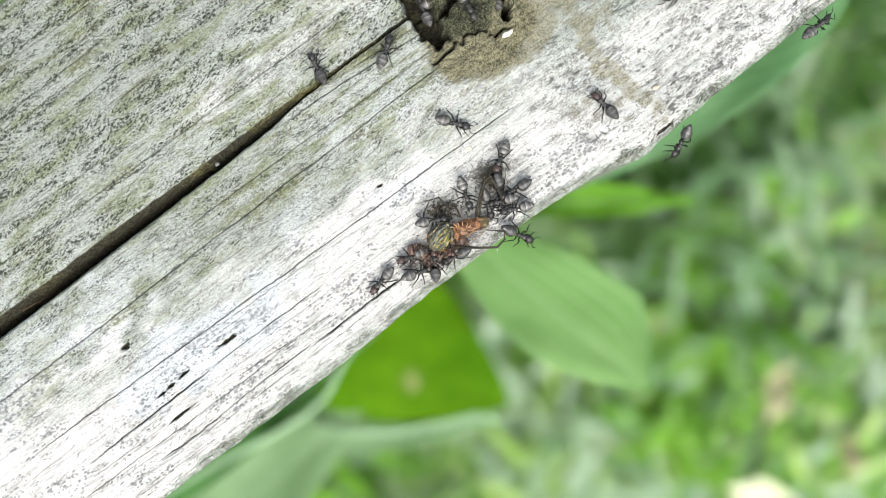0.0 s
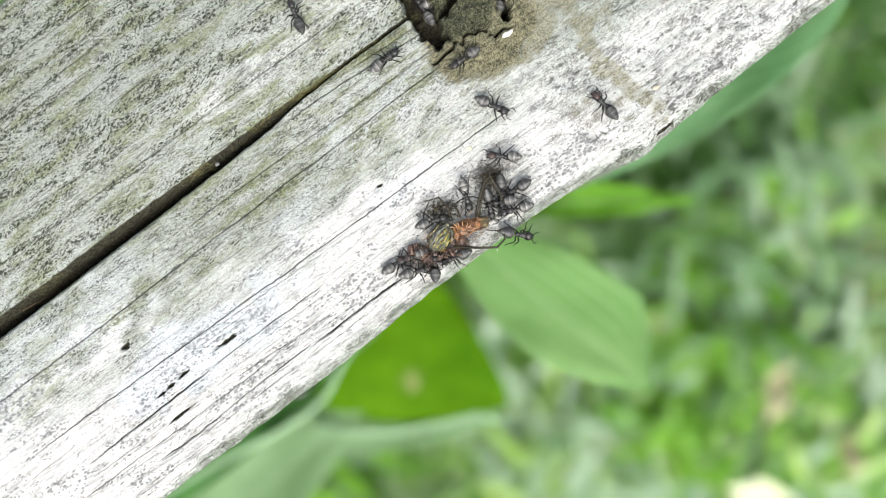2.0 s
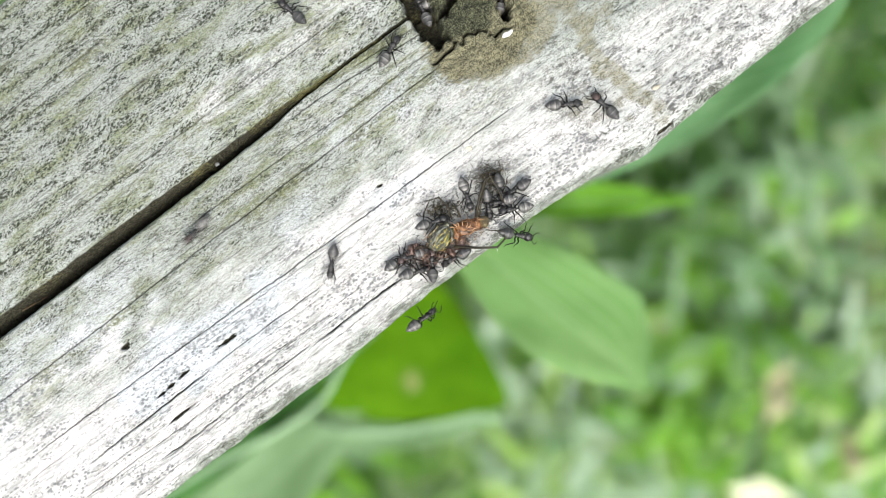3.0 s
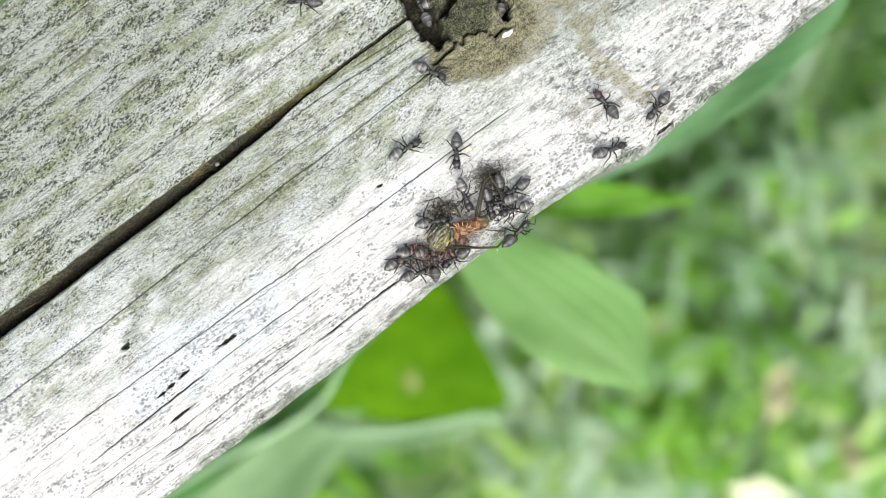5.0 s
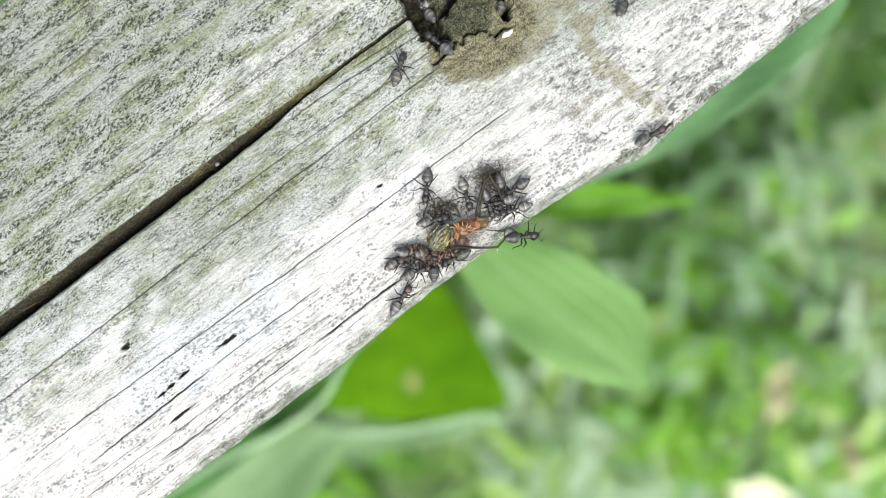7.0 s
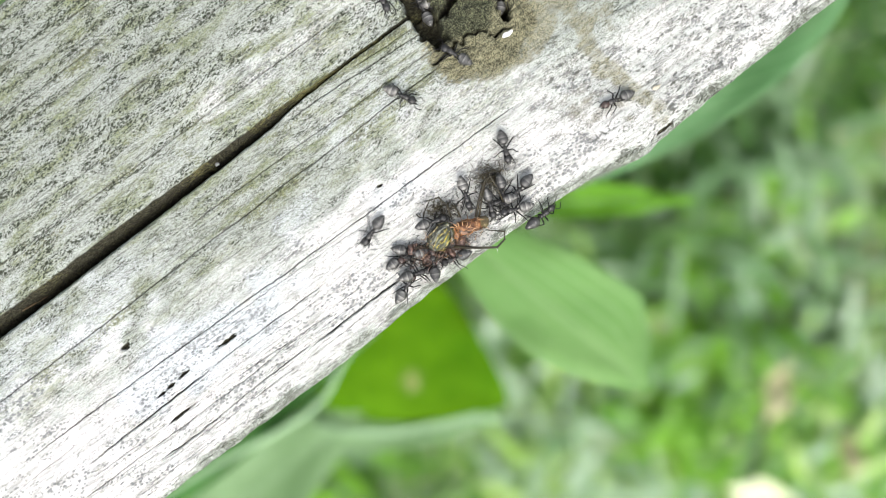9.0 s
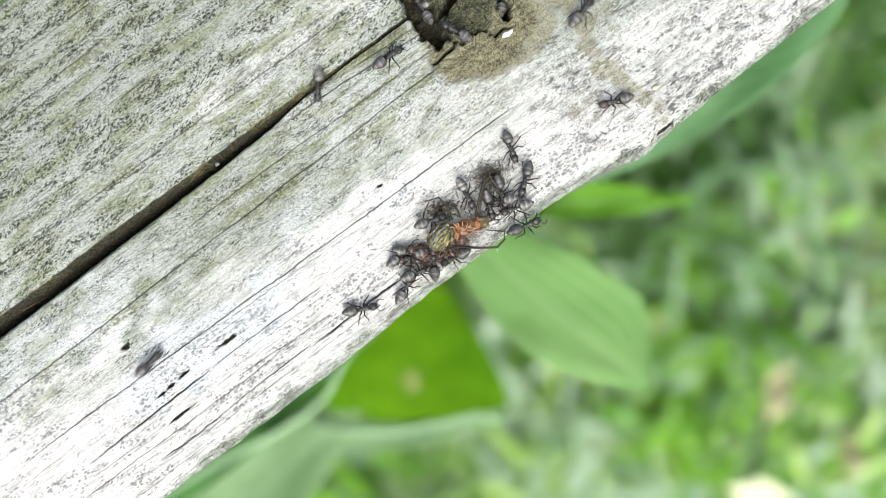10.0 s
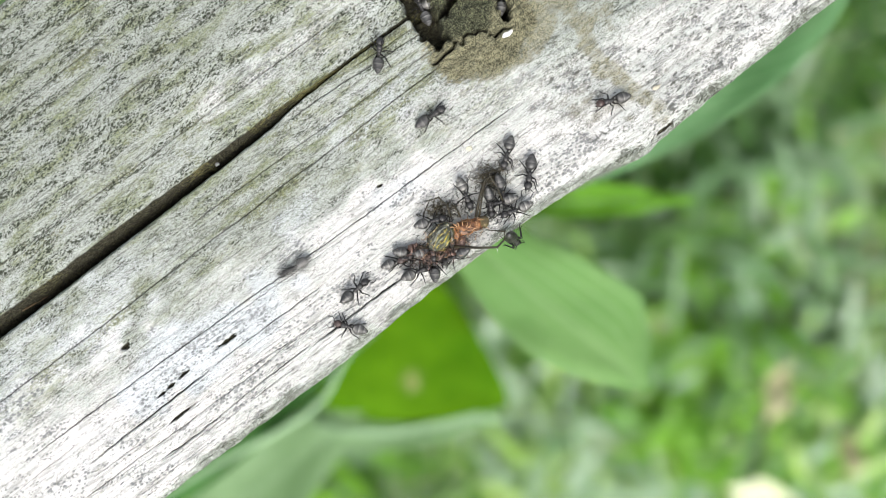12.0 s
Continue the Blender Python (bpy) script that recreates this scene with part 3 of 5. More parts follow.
    for x0, y0, x1, y1 in ((85, 105, 165, 55), (150, 90, 185, 68), (215, 172, 300, 112), (262, 168, 330, 146), (325, 244, 385, 212), (400, 108, 445, 84), (300, 262, 365, 292), (180, 285, 260, 232), (20, 470, 120, 400), (440, 225, 520, 168), (650, 215, 720, 180), (470, 250, 560, 195)):
        crust = np.maximum(crust, 0.65 * trail((((x0 - 784) * 0.1, (441 - y0) * 0.1), ((x1 - 784) * 0.1, (441 - y1) * 0.1)), 0.9))
    lips = np.exp(-((V - 37.6) / 1.1) ** 2) * smooth(vnoise(U * 0.15, V * 0.2, 70), 0.35, 0.65) * (1 - smooth(U, 20, 26))
    crust = np.maximum(crust, 0.7 * lips)
    crust = np.maximum(crust, 1.0 * trail(((-30, 25.0), (-18, 31.5), (-7, 39.0)), 1.1))
    mould = 0.78 + 0.22 * smooth(V, 35, 39)
    for name, arr in (("mould", mould), ("crust", crust), ("char", char), ("film", film), ("wild", wild), ("bleach_and_light", bleach_and_light), ("algae", algae), ("knot", knot), ("split", split), ("stain", stain), ("tan", tan)):
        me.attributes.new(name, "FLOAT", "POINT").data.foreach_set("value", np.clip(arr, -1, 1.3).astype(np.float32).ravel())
    rail = new("timber_rail")
    tagged(rail, "weathered grey square timber rail with long splits and a dark knot", "timber rail")
    rail.matrix_world = pose(0, 0, TOP, 0, 0, math.degrees(GRAIN))
    ob = new("timber", me)
    ob.parent = rail
    for u in (-0.54, 0.54):
        bm = bmesh.new()
        bmesh.ops.create_cube(bm, size=1, matrix=Matrix.Translation((u, 0.0385, -0.092 - (TOP - 0.08) / 2)) @ Matrix.Diagonal((0.088, 0.086, TOP - 0.08, 1)))
        bmesh.ops.bevel(bm, geom=bm.edges[:], offset=0.002, segments=2, affect="EDGES")
        part("post", bm, WOOD, rail)
    return rail


def surface(x, y):
    """Height of the rail's top face at a place in the world."""
    u = (x * math.cos(GRAIN) + y * math.sin(GRAIN)) * 1e3
    v = (-x * math.sin(GRAIN) + y * math.cos(GRAIN)) * 1e3
    h, split, _ = relief(np.array([u]), np.array([v]), False)
    return TOP + max(float(h[0]), -0.4) * 1e-3


build_rail()

bm = bmesh.new()
bmesh.ops.create_grid(bm, x_segments=40, y_segments=40, size=400)
tagged(part("ground", bm, GROUND), "green weedy lawn ground under the rail", "ground", kind="structure")


def blade_strip(verts, faces, base, heading, length, width, lean, curl, n=5, roll=0.0):
    """One grass blade or narrow leaf as a folded strip."""
    k = len(verts)
    d = Vector((math.cos(heading), math.sin(heading), 0))
    s = Vector((-d.y, d.x, 0))
    s = (Matrix.Rotation(roll, 3, d) @ s)
    p = Vector(base)
    step, a = length / n, lean
    for i in range(n + 1):
        t = i / n
        w = width * 0.5 * (min(1.0, 0.45 + 2.2 * t) if t < 0.6 else max(0.02, (1 - t) / 0.4))
        verts += [p - s * w, p + Vector((0, 0, -width * 0.12)), p + s * w]
        if i:
            b = k + 3 * i
            faces += [(b - 3, b - 2, b + 1, b), (b - 2, b - 1, b + 2, b + 1)]
        p = p + (d * math.sin(a) + Vector((0, 0, 1)) * math.cos(a)) * step
        a += curl / n


def stuff(name, verts, faces, material, label, category):
    me = bpy.data.meshes.new(name)
    me.from_pydata(verts, [], faces)
    me.materials.append(material)
    for p in me.polygons:
        p.use_smooth = True
    return tagged(new(name, me), label, category, kind="stuff")


rnd = random.Random(7)
V, F = [], []
for i in range(12000):
    x, y = rnd.uniform(-0.42, 0.52), rnd.uniform(-0.45, 0.42)
    blade_strip(V, F, (x, y, 0), rnd.uniform(0, 6.28), rnd.uniform(0.04, 0.13), rnd.uniform(0.002, 0.0045), rnd.uniform(0.35, 1.2), rnd.uniform(0.3, 1.2), 5)
# short blades that lie close over the ground
for i in range(14000):
    x, y = rnd.uniform(-0.42, 0.52), rnd.uniform(-0.45, 0.42)
    blade_strip(V, F, (x, y, rnd.uniform(0.01, 0.05)), rnd.uniform(0, 6.28), rnd.uniform(0.02, 0.05), rnd.uniform(0.0025, 0.005), rnd.uniform(0.9, 1.4), rnd.uniform(0.0, 0.7), 3)
stuff("grass", V, F, GRASS, "long green grass blades on the lawn", "grass")
# the lawn goes on, thinning out all round
V, F = [], []
while len(V) < 15000 * 12:
    a, r = rnd.uniform(0, math.tau), abs(rnd.gauss(0, 1.3))
    x, y = r * math.cos(a) + 0.05, r * math.sin(a)
    if not (-0.42 < x < 0.52 and -0.45 < y < 0.42):
        blade_strip(V, F, (x, y, 0), rnd.uniform(0, 6.28), rnd.uniform(0.06, 0.16), rnd.uniform(0.005, 0.010) * (1 + 0.5 * r), rnd.uniform(0.4, 1.3), rnd.uniform(0.2, 1.0), 3)
stuff("outer_grass", V, F, GRASS, "green grass blades on the lawn around", "grass")
V, F = [], []
rnd = random.Random(12)
for i in range(900):
    x, y = rnd.uniform(-0.4, 0.5), rnd.uniform(-0.42, 0.4)
    blade_strip(V, F, (x, y, rnd.uniform(0, 0.045)), rnd.uniform(0, 6.28), rnd.uniform(0.03, 0.06), rnd.uniform(0.005, 0.010), rnd.uniform(0.5, 1.1), rnd.uniform(0.2, 0.9), 6)
# clumps of brighter leaves
for cx, cy, r, count in ((1275, 670, 55, 110), (1235, 450, 30, 80), (1330, 480, 35, 40), (1430, 350, 45, 24), (1450, 740, 40, 50), (1530, 820, 50, 60), (1190, 745, 45, 40), (540, 870, 50, 40), (1200, 760, 40, 30), (1400, 800, 90, 110), (1180, 620, 35, 24)):
    for i in range(count):
        p = P(rnd.gauss(cx, r), rnd.gauss(cy, r), 0.21)
        blade_strip(V, F, (p.x, p.y, rnd.uniform(0.05, 0.08)), rnd.uniform(0, 6.28), rnd.uniform(0.015, 0.035), rnd.uniform(0.004, 0.009), rnd.uniform(0.9, 1.4), rnd.uniform(0.1, 0.5), 6)
stuff("low_weeds", V, F, WEED, "broad bright green weed leaves among the grass", "weeds")


V, F = [], []
# mostly on the sunlit side, whose light is in the blades' colour
for i in range(1100):
    near = rnd.random() < 0.8
    x, y = (rnd.uniform(0.04, 0.27), rnd.uniform(-0.18, -0.07)) if near else (rnd.uniform(-0.1, 0.3), rnd.uniform(-0.2, -0.02))
    blade_strip(V, F, (x, y, rnd.uniform(0.02, 0.06)), rnd.uniform(0, 6.28), rnd.uniform(0.03, 0.06), rnd.uniform(0.003, 0.006), rnd.uniform(0.7, 1.3), rnd.uniform(0.2, 0.8), 5)
for i in range(150):
    p = P(rnd.gauss(1470, 75), rnd.gauss(800, 55), 0.22)
    blade_strip(V, F, (p.x, p.y, rnd.uniform(0.05, 0.08)), rnd.uniform(0, 6.28), rnd.uniform(0.02, 0.04), rnd.uniform(0.003, 0.006), rnd.uniform(0.9, 1.4), rnd.uniform(0.1, 0.5), 5)
stuff("sunlit_grass", V, F, SUNLIT_GRASS, "grass blades coloured pale for the sunlit part of the lawn", "grass")


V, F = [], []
# clumps added in dark colour where the lawn only has shaded gaps
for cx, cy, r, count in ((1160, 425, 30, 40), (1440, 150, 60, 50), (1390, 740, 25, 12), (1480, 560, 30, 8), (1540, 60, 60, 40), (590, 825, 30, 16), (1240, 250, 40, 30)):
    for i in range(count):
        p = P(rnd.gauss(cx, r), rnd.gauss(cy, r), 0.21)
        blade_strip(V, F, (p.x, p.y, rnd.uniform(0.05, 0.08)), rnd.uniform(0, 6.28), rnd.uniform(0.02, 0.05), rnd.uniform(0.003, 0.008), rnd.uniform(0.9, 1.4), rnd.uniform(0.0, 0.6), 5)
stuff("shade_weeds", V, F, SHADE_WEED, "narrow weed leaves darkened to stand for shaded gaps in the grass", "weeds")
V, F = [], []
# blades tinted with sky sheen, where such highlights lie
for cx, cy, r, count in ((1290, 260, 50, 14), (1420, 310, 50, 16), (1520, 230, 40, 12), (1400, 440, 30, 6), (1500, 450, 40, 8), (880, 612, 14, 10), (1110, 470, 18, 6), (1230, 570, 40, 10), (1340, 600, 25, 6), (1510, 600, 30, 8), (980, 860, 50, 12), (1440, 490, 25, 5), (1480, 690, 30, 6), (1060, 800, 30, 6)):
    for i in range(count):
        p = P(rnd.gauss(cx, r), rnd.gauss(cy, r), 0.2)
        blade_strip(V, F, (p.x, p.y, rnd.uniform(0.06, 0.09)), rnd.uniform(0, 6.28), rnd.uniform(0.02, 0.045), rnd.uniform(0.003, 0.006), rnd.uniform(0.9, 1.4), rnd.uniform(0.0, 0.6), 5)
stuff("sky_sheen_grass", V, F, SKY_SHEEN_GRASS, "grass blades tinted blue-green for sky sheen among the weeds", "grass")


def build_dead_leaf(x, y, deep, turn, size, colour, label):
    """A dry curled leaf lying on the grass."""
    n = Nodes("dry_leaf", 0.7, 0.3)
    n.set(Base_Color=n.mix(n.noise(n.coords((60, 60, 60)), 1, 5, 0.6), colour, tuple(c * 0.7 for c in colour)))
    bm = bmesh.new()
    rows = []
    for i in range(13):
        t = i / 12
        w = size * 0.15 * math.sin(math.pi * min(1, t * 0.96 + 0.03)) ** 0.8
        rows.append([bm.verts.new(((t - 0.5) * size, s * w, 0.25 * w * s * s + 0.004 * math.sin(7 * t + s))) for s in np.linspace(-1, 1, 7)])
    for a, b in zip(rows, rows[1:]):
        for j in range(6):
            bm.faces.new((a[j], a[j + 1], b[j + 1], b[j]))
    ob = part("dry_leaf", bm, n.mat, None, label)
    ob.location = P(x, y, deep)
    ob.rotation_euler = (0.2, 0.1, radians(turn))
    thick = ob.modifiers.new("thickness", "SOLIDIFY")
    thick.thickness = 0.0004
    tagged(ob, category="dry leaf")


build_dead_leaf(1376, 690, 0.185, 62, 0.034, (0.42, 0.41, 0.22), "tan dry leaf lying on the grass")
build_dead_leaf(1505, 800, 0.19, 75, 0.026, (0.36, 0.34, 0.18), "brown dry leaf lying on the grass")
build_dead_leaf(1345, 872, 0.19, -15, 0.034, (0.72, 0.74, 0.5), "pale bleached dry leaf lying on the grass")
# ---- the weed beside the rail ----
def leaf_blade(name, base, tip, left, right, cup, droop, material, parent, label="", scar=None, up=Vector((0, 0, 1)), nt=28, ns=14):
    """A leaf blade from base to tip; left and right give its half widths at even steps along it."""
    base, tip = Vector(base), Vector(tip)
    axis = tip - base
    across = up.cross(axis).normalized()
    normal = axis.cross(across).normalized()
    bm = bmesh.new()
    rows, along, side, scars = [], [], [], []
    steps = np.linspace(0, 1, len(left))
    for i in range(nt + 1):
        t = i / nt
        wl, wr = np.interp(t, steps, left), np.interp(t, steps, right)
        row = []
        for j in range(2 * ns + 1):
            s = j / ns - 1
            w = (wl if s < 0 else wr) * s
            wob = 0.0012 * math.sin(9 * t + 3 * s) * abs(s) + 0.0006 * math.cos(23 * t) * s
            p = base + axis * t - across * w + normal * (cup * abs(s) ** 1.6 * (wl + wr) * 0.5 - droop * axis.length * (t * t) + wob)
            row.append(bm.verts.new(p))
            along.append(t), side.append(s)
            scars.append(0 if scar is None else max(0, 1 - math.hypot((t - scar[0]) / scar[2], (s - scar[1]) / scar[3])))
        rows.append(row)
    for a, b in zip(rows, rows[1:]):
        for j in range(2 * ns):
            bm.faces.new((a[j], a[j + 1], b[j + 1], b[j]))
    ob = part(name, bm, material, parent, label)
    for key, arr in (("along", along), ("side", side), ("scar", scars)):
        ob.data.attributes.new(key, "FLOAT", "POINT").data.foreach_set("value", arr)
    thick = ob.modifiers.new("thickness", "SOLIDIFY")
    thick.thickness, thick.offset = 0.0003, 0
    return ob


def tenths(vals, deep):
    return [v * (EYE + deep) / EYE * 1e-4 for v in vals]


LEAF_PALE = leaf_material("pale_leaf", (0.125, 0.275, 0.068), (0.18, 0.335, 0.10), (0.30, 0.45, 0.20), 0.6, 0.45, 0.25, (0.0, 4.2))
LEAF_BRIGHT = leaf_material("bright_leaf", (0.05, 0.15, 0.001), (0.105, 0.245, 0.005), (0.09, 0.22, 0.002), 0.8, 0.15, 0.08)
LEAF_LIME = leaf_material("lime_leaf", (0.10, 0.27, 0.015), (0.16, 0.38, 0.03), (0.17, 0.36, 0.05), 0.6, 0.25, 0.2)
LEAF_DARK = leaf_material("bluish_leaf", (0.085, 0.215, 0.075), (0.145, 0.30, 0.125), (0.18, 0.34, 0.15), 0.5, 0.4)
# folded leaf: shade and light of its two halves put into the colours
LEAF_SHADED_HALF = leaf_material("shaded_half_leaf", (0.045, 0.16, 0.028), (0.085, 0.23, 0.055), (0.10, 0.24, 0.07), 0.65, 0.3, 0.2)
LEAF_LIT_AND_RIM = leaf_material("lit_half_and_rim_leaf", (0.13, 0.245, 0.09), (0.205, 0.345, 0.155), (0.28, 0.41, 0.23), 0.6, 0.4)
RIB = Nodes("pale_midrib", 0.5, 0.4).set(Base_Color=(0.22, 0.35, 0.19)).mat


def build_plant():
    root = Vector((-0.004, 0.004, 0))
    plant = new("broadleaf_weed")
    plant.location = root
    tagged(plant, "broad-leaved green weed growing beside and under the timber rail", "plant")
    bm = bmesh.new()
    top = Vector((0.0, 0.0, TOP - 0.112))
    tube(bm, [(0, 0, 0), (0.004, -0.003, 0.06), (-0.003, 0.002, 0.12), top], (0.004, 0.0036, 0.003, 0.002), 8)
    part("stem", bm, STEM, plant)

    def leaf(name, b, t, left, right, deep_b, deep_t, cup, droop, mat, label, scar=None, rib=0.0002):
        base, tip = P(*b, deep_b) - root, P(*t, deep_t) - root
        dm = (deep_b + deep_t) / 2
        blade = leaf_blade(name, base, tip, tenths(left, dm), tenths(right, dm), cup, droop, mat, plant, label, scar)
        if rib:
            bm = bmesh.new()
            axis = tip - base
            up = axis.cross(Vector((0, 0, 1)).cross(axis)).normalized()
            tube(bm, [base + axis * t + up * (0.0002 - droop * axis.length * t * t) for t in np.linspace(0, 0.97, 14)], [rib * (1 - 0.8 * t) for t in np.linspace(0, 1, 14)], 6)
            part("midrib", bm, RIB, blade)
        bm = bmesh.new()
        tube(bm, [top - Vector((0, 0, 0.01)), (top + base) / 2 + Vector((0, 0, -0.006)), base, base + (tip - base) * 0.1], (0.0014, 0.0011, 0.0009, 0.0006), 6)
        part("petiole", bm, STEM, plant)
        return blade

    def rim(pts, deep, radius, label):
        """A pale rolled margin along a leaf."""
        bm = bmesh.new()
        tube(bm, [P(x, y, deep) - root for x, y in pts], [radius * r for r in np.interp(np.linspace(0, 1, len(pts)), (0, 0.25, 0.7, 1), (0.7, 1.0, 1.0, 0.5))], 8)
        part("leaf_margin", bm, RIB, plant, label)

    leaf("leaf", (790, 395), (1150, 694), (10, 50, 80, 98, 110, 120, 124, 82, 8), (10, 44, 66, 80, 84, 78, 62, 38, 6), 0.052, 0.060, 0.05, 0.02, LEAF_PALE, "pale green leaf with parallel veins", None, 0)
    leaf("leaf", (735, 470), (735, 752), (20, 50, 78, 102, 122, 142, 160, 168, 60), (20, 62, 96, 118, 136, 152, 168, 178, 60), 0.098, 0.104, 0.06, 0.02, LEAF_BRIGHT, "saturated green leaf with a pale scar", (0.73, 0.03, 0.13, 0.2), 0)
    leaf("leaf", (880, 360), (1235, 352), (6, 24, 32, 32, 25, 13, 2), (6, 24, 30, 31, 24, 12, 2), 0.070, 0.085, 0.08, 0.0, LEAF_LIME, "narrow bright green leaf")
    leaf("leaf", (1010, 330), (1540, -60), (6, 40, 60, 66, 62, 45, 3), (6, 40, 62, 70, 66, 45, 3), 0.060, 0.055, 0.1, 0.0, LEAF_DARK, "long bluish green leaf")
    # the half turned from the light, darkened in its colour
    leaf("leaf", (660, 590), (255, 930), (4, 10, 18, 22, 22, 16, 3), (20, 60, 90, 96, 90, 60, 3), 0.085, 0.09, 0.15, 0.0, LEAF_SHADED_HALF, "long leaf half coloured dark for its shade, with a pale margin", None, 0)
    rim(((640, 590), (606, 645), (578, 700), (538, 736), (496, 762), (446, 788), (386, 820), (326, 856), (266, 898)), 0.082, 0.0010, "pale green rolled leaf margin")
    # the lit half, built as a paler leaf of its own
    leaf("leaf", (640, 730), (300, 985), (3, 40, 62, 78, 84, 70, 3), (3, 60, 80, 84, 70, 50, 3), 0.105, 0.115, 0.15, 0.0, LEAF_LIT_AND_RIM, "lit half of the folded leaf, coloured pale")
    leaf("leaf", (905, 742), (545, 760), (2, 16, 30, 40, 46, 44, 4), (2, 10, 8, 4, 6, 10, 2), 0.108, 0.112, 0.1, 0.0, LEAF_LIT_AND_RIM, "pale folded margin of a curled leaf")
    rim(((560, 752), (620, 762), (690, 764), (750, 754), (800, 744), (845, 733), (880, 738), (892, 760)), 0.104, 0.0012, "pale rolled leaf margin")


build_plant()
# ---- ants: modelled head towards +y, standing on z = 0, in metres ----
LEGS = ((0.75, 62, 0.88, 1.12), (0.30, 8, 0.9, 1.2), (-0.15, -52, 1.05, 1.55))   # root along the body, way out, femur and tibia (mm)


def build_ant(red=False):
    ant = new("ant")
    k = 1.0e-3

    def lump(name, balls, mat, label="", seg=16, rings=12):
        bm = bmesh.new()
        for c, r in balls:
            ball(bm, Vector(c) * k, Vector(r) * k, seg, rings)
        return part(name, bm, mat, ant, label)

    bm = bmesh.new()
    # gaster: four overlapping plates, pointed behind
    prof = ((-3.25, 0.02), (-3.2, 0.16), (-3.02, 0.34), (-2.80, 0.54), (-2.75, 0.49), (-2.45, 0.78), (-2.39, 0.72), (-2.05, 0.96), (-1.98, 0.90), (-1.65, 0.99), (-1.3, 0.86), (-1.02, 0.56), (-0.86, 0.22), (-0.82, 0.03))
    rings = [[bm.verts.new(Vector((math.cos(a) * r * 1.0, y * 1.15 + 0.28, 1.18 + math.sin(a) * r * 0.92 + 0.06 * (y + 1))) * k) for a in (i * math.tau / 18 for i in range(18))] for y, r in prof]
    for r0, r1 in zip(rings, rings[1:]):
        for i in range(18):
            bm.faces.new((r0[i], r0[(i + 1) % 18], r1[(i + 1) % 18], r1[i]))
    bm.faces.new(rings[0][::-1])
    bm.faces.new(rings[-1])
    part("gaster", bm, ANT_GASTER, ant, "banded gaster with a grey sky sheen in its colour")
    lump("petiole", [((0, -0.66, 0.98), (0.17, 0.20, 0.20)), ((0, -0.62, 1.14), (0.20, 0.09, 0.17))], ANT_BODY, "", 10, 8)
    lump("thorax", [((0, 0.82, 1.18), (0.50, 0.52, 0.42)), ((0, 0.38, 1.16), (0.36, 0.42, 0.36)), ((0, -0.12, 1.06), (0.36, 0.46, 0.36))], ANT_BODY)
    lump("head", [((0, 1.80, 1.10), (0.68, 0.68, 0.46)), ((0, 2.28, 0.98), (0.44, 0.32, 0.28)), ((0, 1.36, 1.16), (0.2, 0.2, 0.2))], ANT_RED if red else ANT_BODY)
    for s in (-1, 1):
        lump("eye", [((s * 0.52, 1.92, 1.28), (0.13, 0.17, 0.13))], ANT_LEG, "", 8, 6)
        bm = bmesh.new()
        tube(bm, [Vector(p) * k for p in ((s * 0.2, 2.25, 1.15), (s * 0.62, 2.60, 1.40), (s * 0.95, 2.85, 1.45), (s * 0.95, 3.2, 1.15), (s * 0.82, 3.5, 0.75), (s * 0.72, 3.75, 0.55))], [r * k for r in (0.065, 0.06, 0.065, 0.06, 0.06, 0.04)], 6)
        part("antenna", bm, ANT_LEG, ant)
        bm = bmesh.new()
        tube(bm, [Vector(p) * k for p in ((s * 0.25, 2.35, 0.95), (s * 0.28, 2.66, 0.90), (s * 0.06, 2.80, 0.86))], [r * k for r in (0.13, 0.10, 0.03)], 6)
        part("mandible", bm, ANT_LEG, ant)
        for y, way, femur, tibia in LEGS:
            a = radians(way)
            d = Vector((s * math.cos(a), math.sin(a), 0))
            knee = d * femur + Vector((0, 0, 0.75))
            foot = d * (femur + tibia * 0.58) + Vector((0, (1 if way > 0 else -1) * 0.35, -0.86))
            toe = foot + d * 0.42 + Vector((0, 0, -0.07))
            bm = bmesh.new()
            tube(bm, [Vector(p) * k for p in ((0, 0, 0), d * 0.3 + Vector((0, 0, -0.12)), d * 0.55 + Vector((0, 0, 0.12)), (d * femur * 0.6 + Vector((0, 0, 0.48))), knee, (knee * 0.6 + foot * 0.4), foot, toe)], [r * k for r in (0.15, 0.14, 0.10, 0.13, 0.095, 0.095, 0.07, 0.045)], 6)
            leg = part("leg", bm, ANT_LEG, ant)
            leg.location = Vector((s * 0.28, y, 0.95)) * k
    return ant


ANT = build_ant()
ANT_REDDISH = build_ant(True)
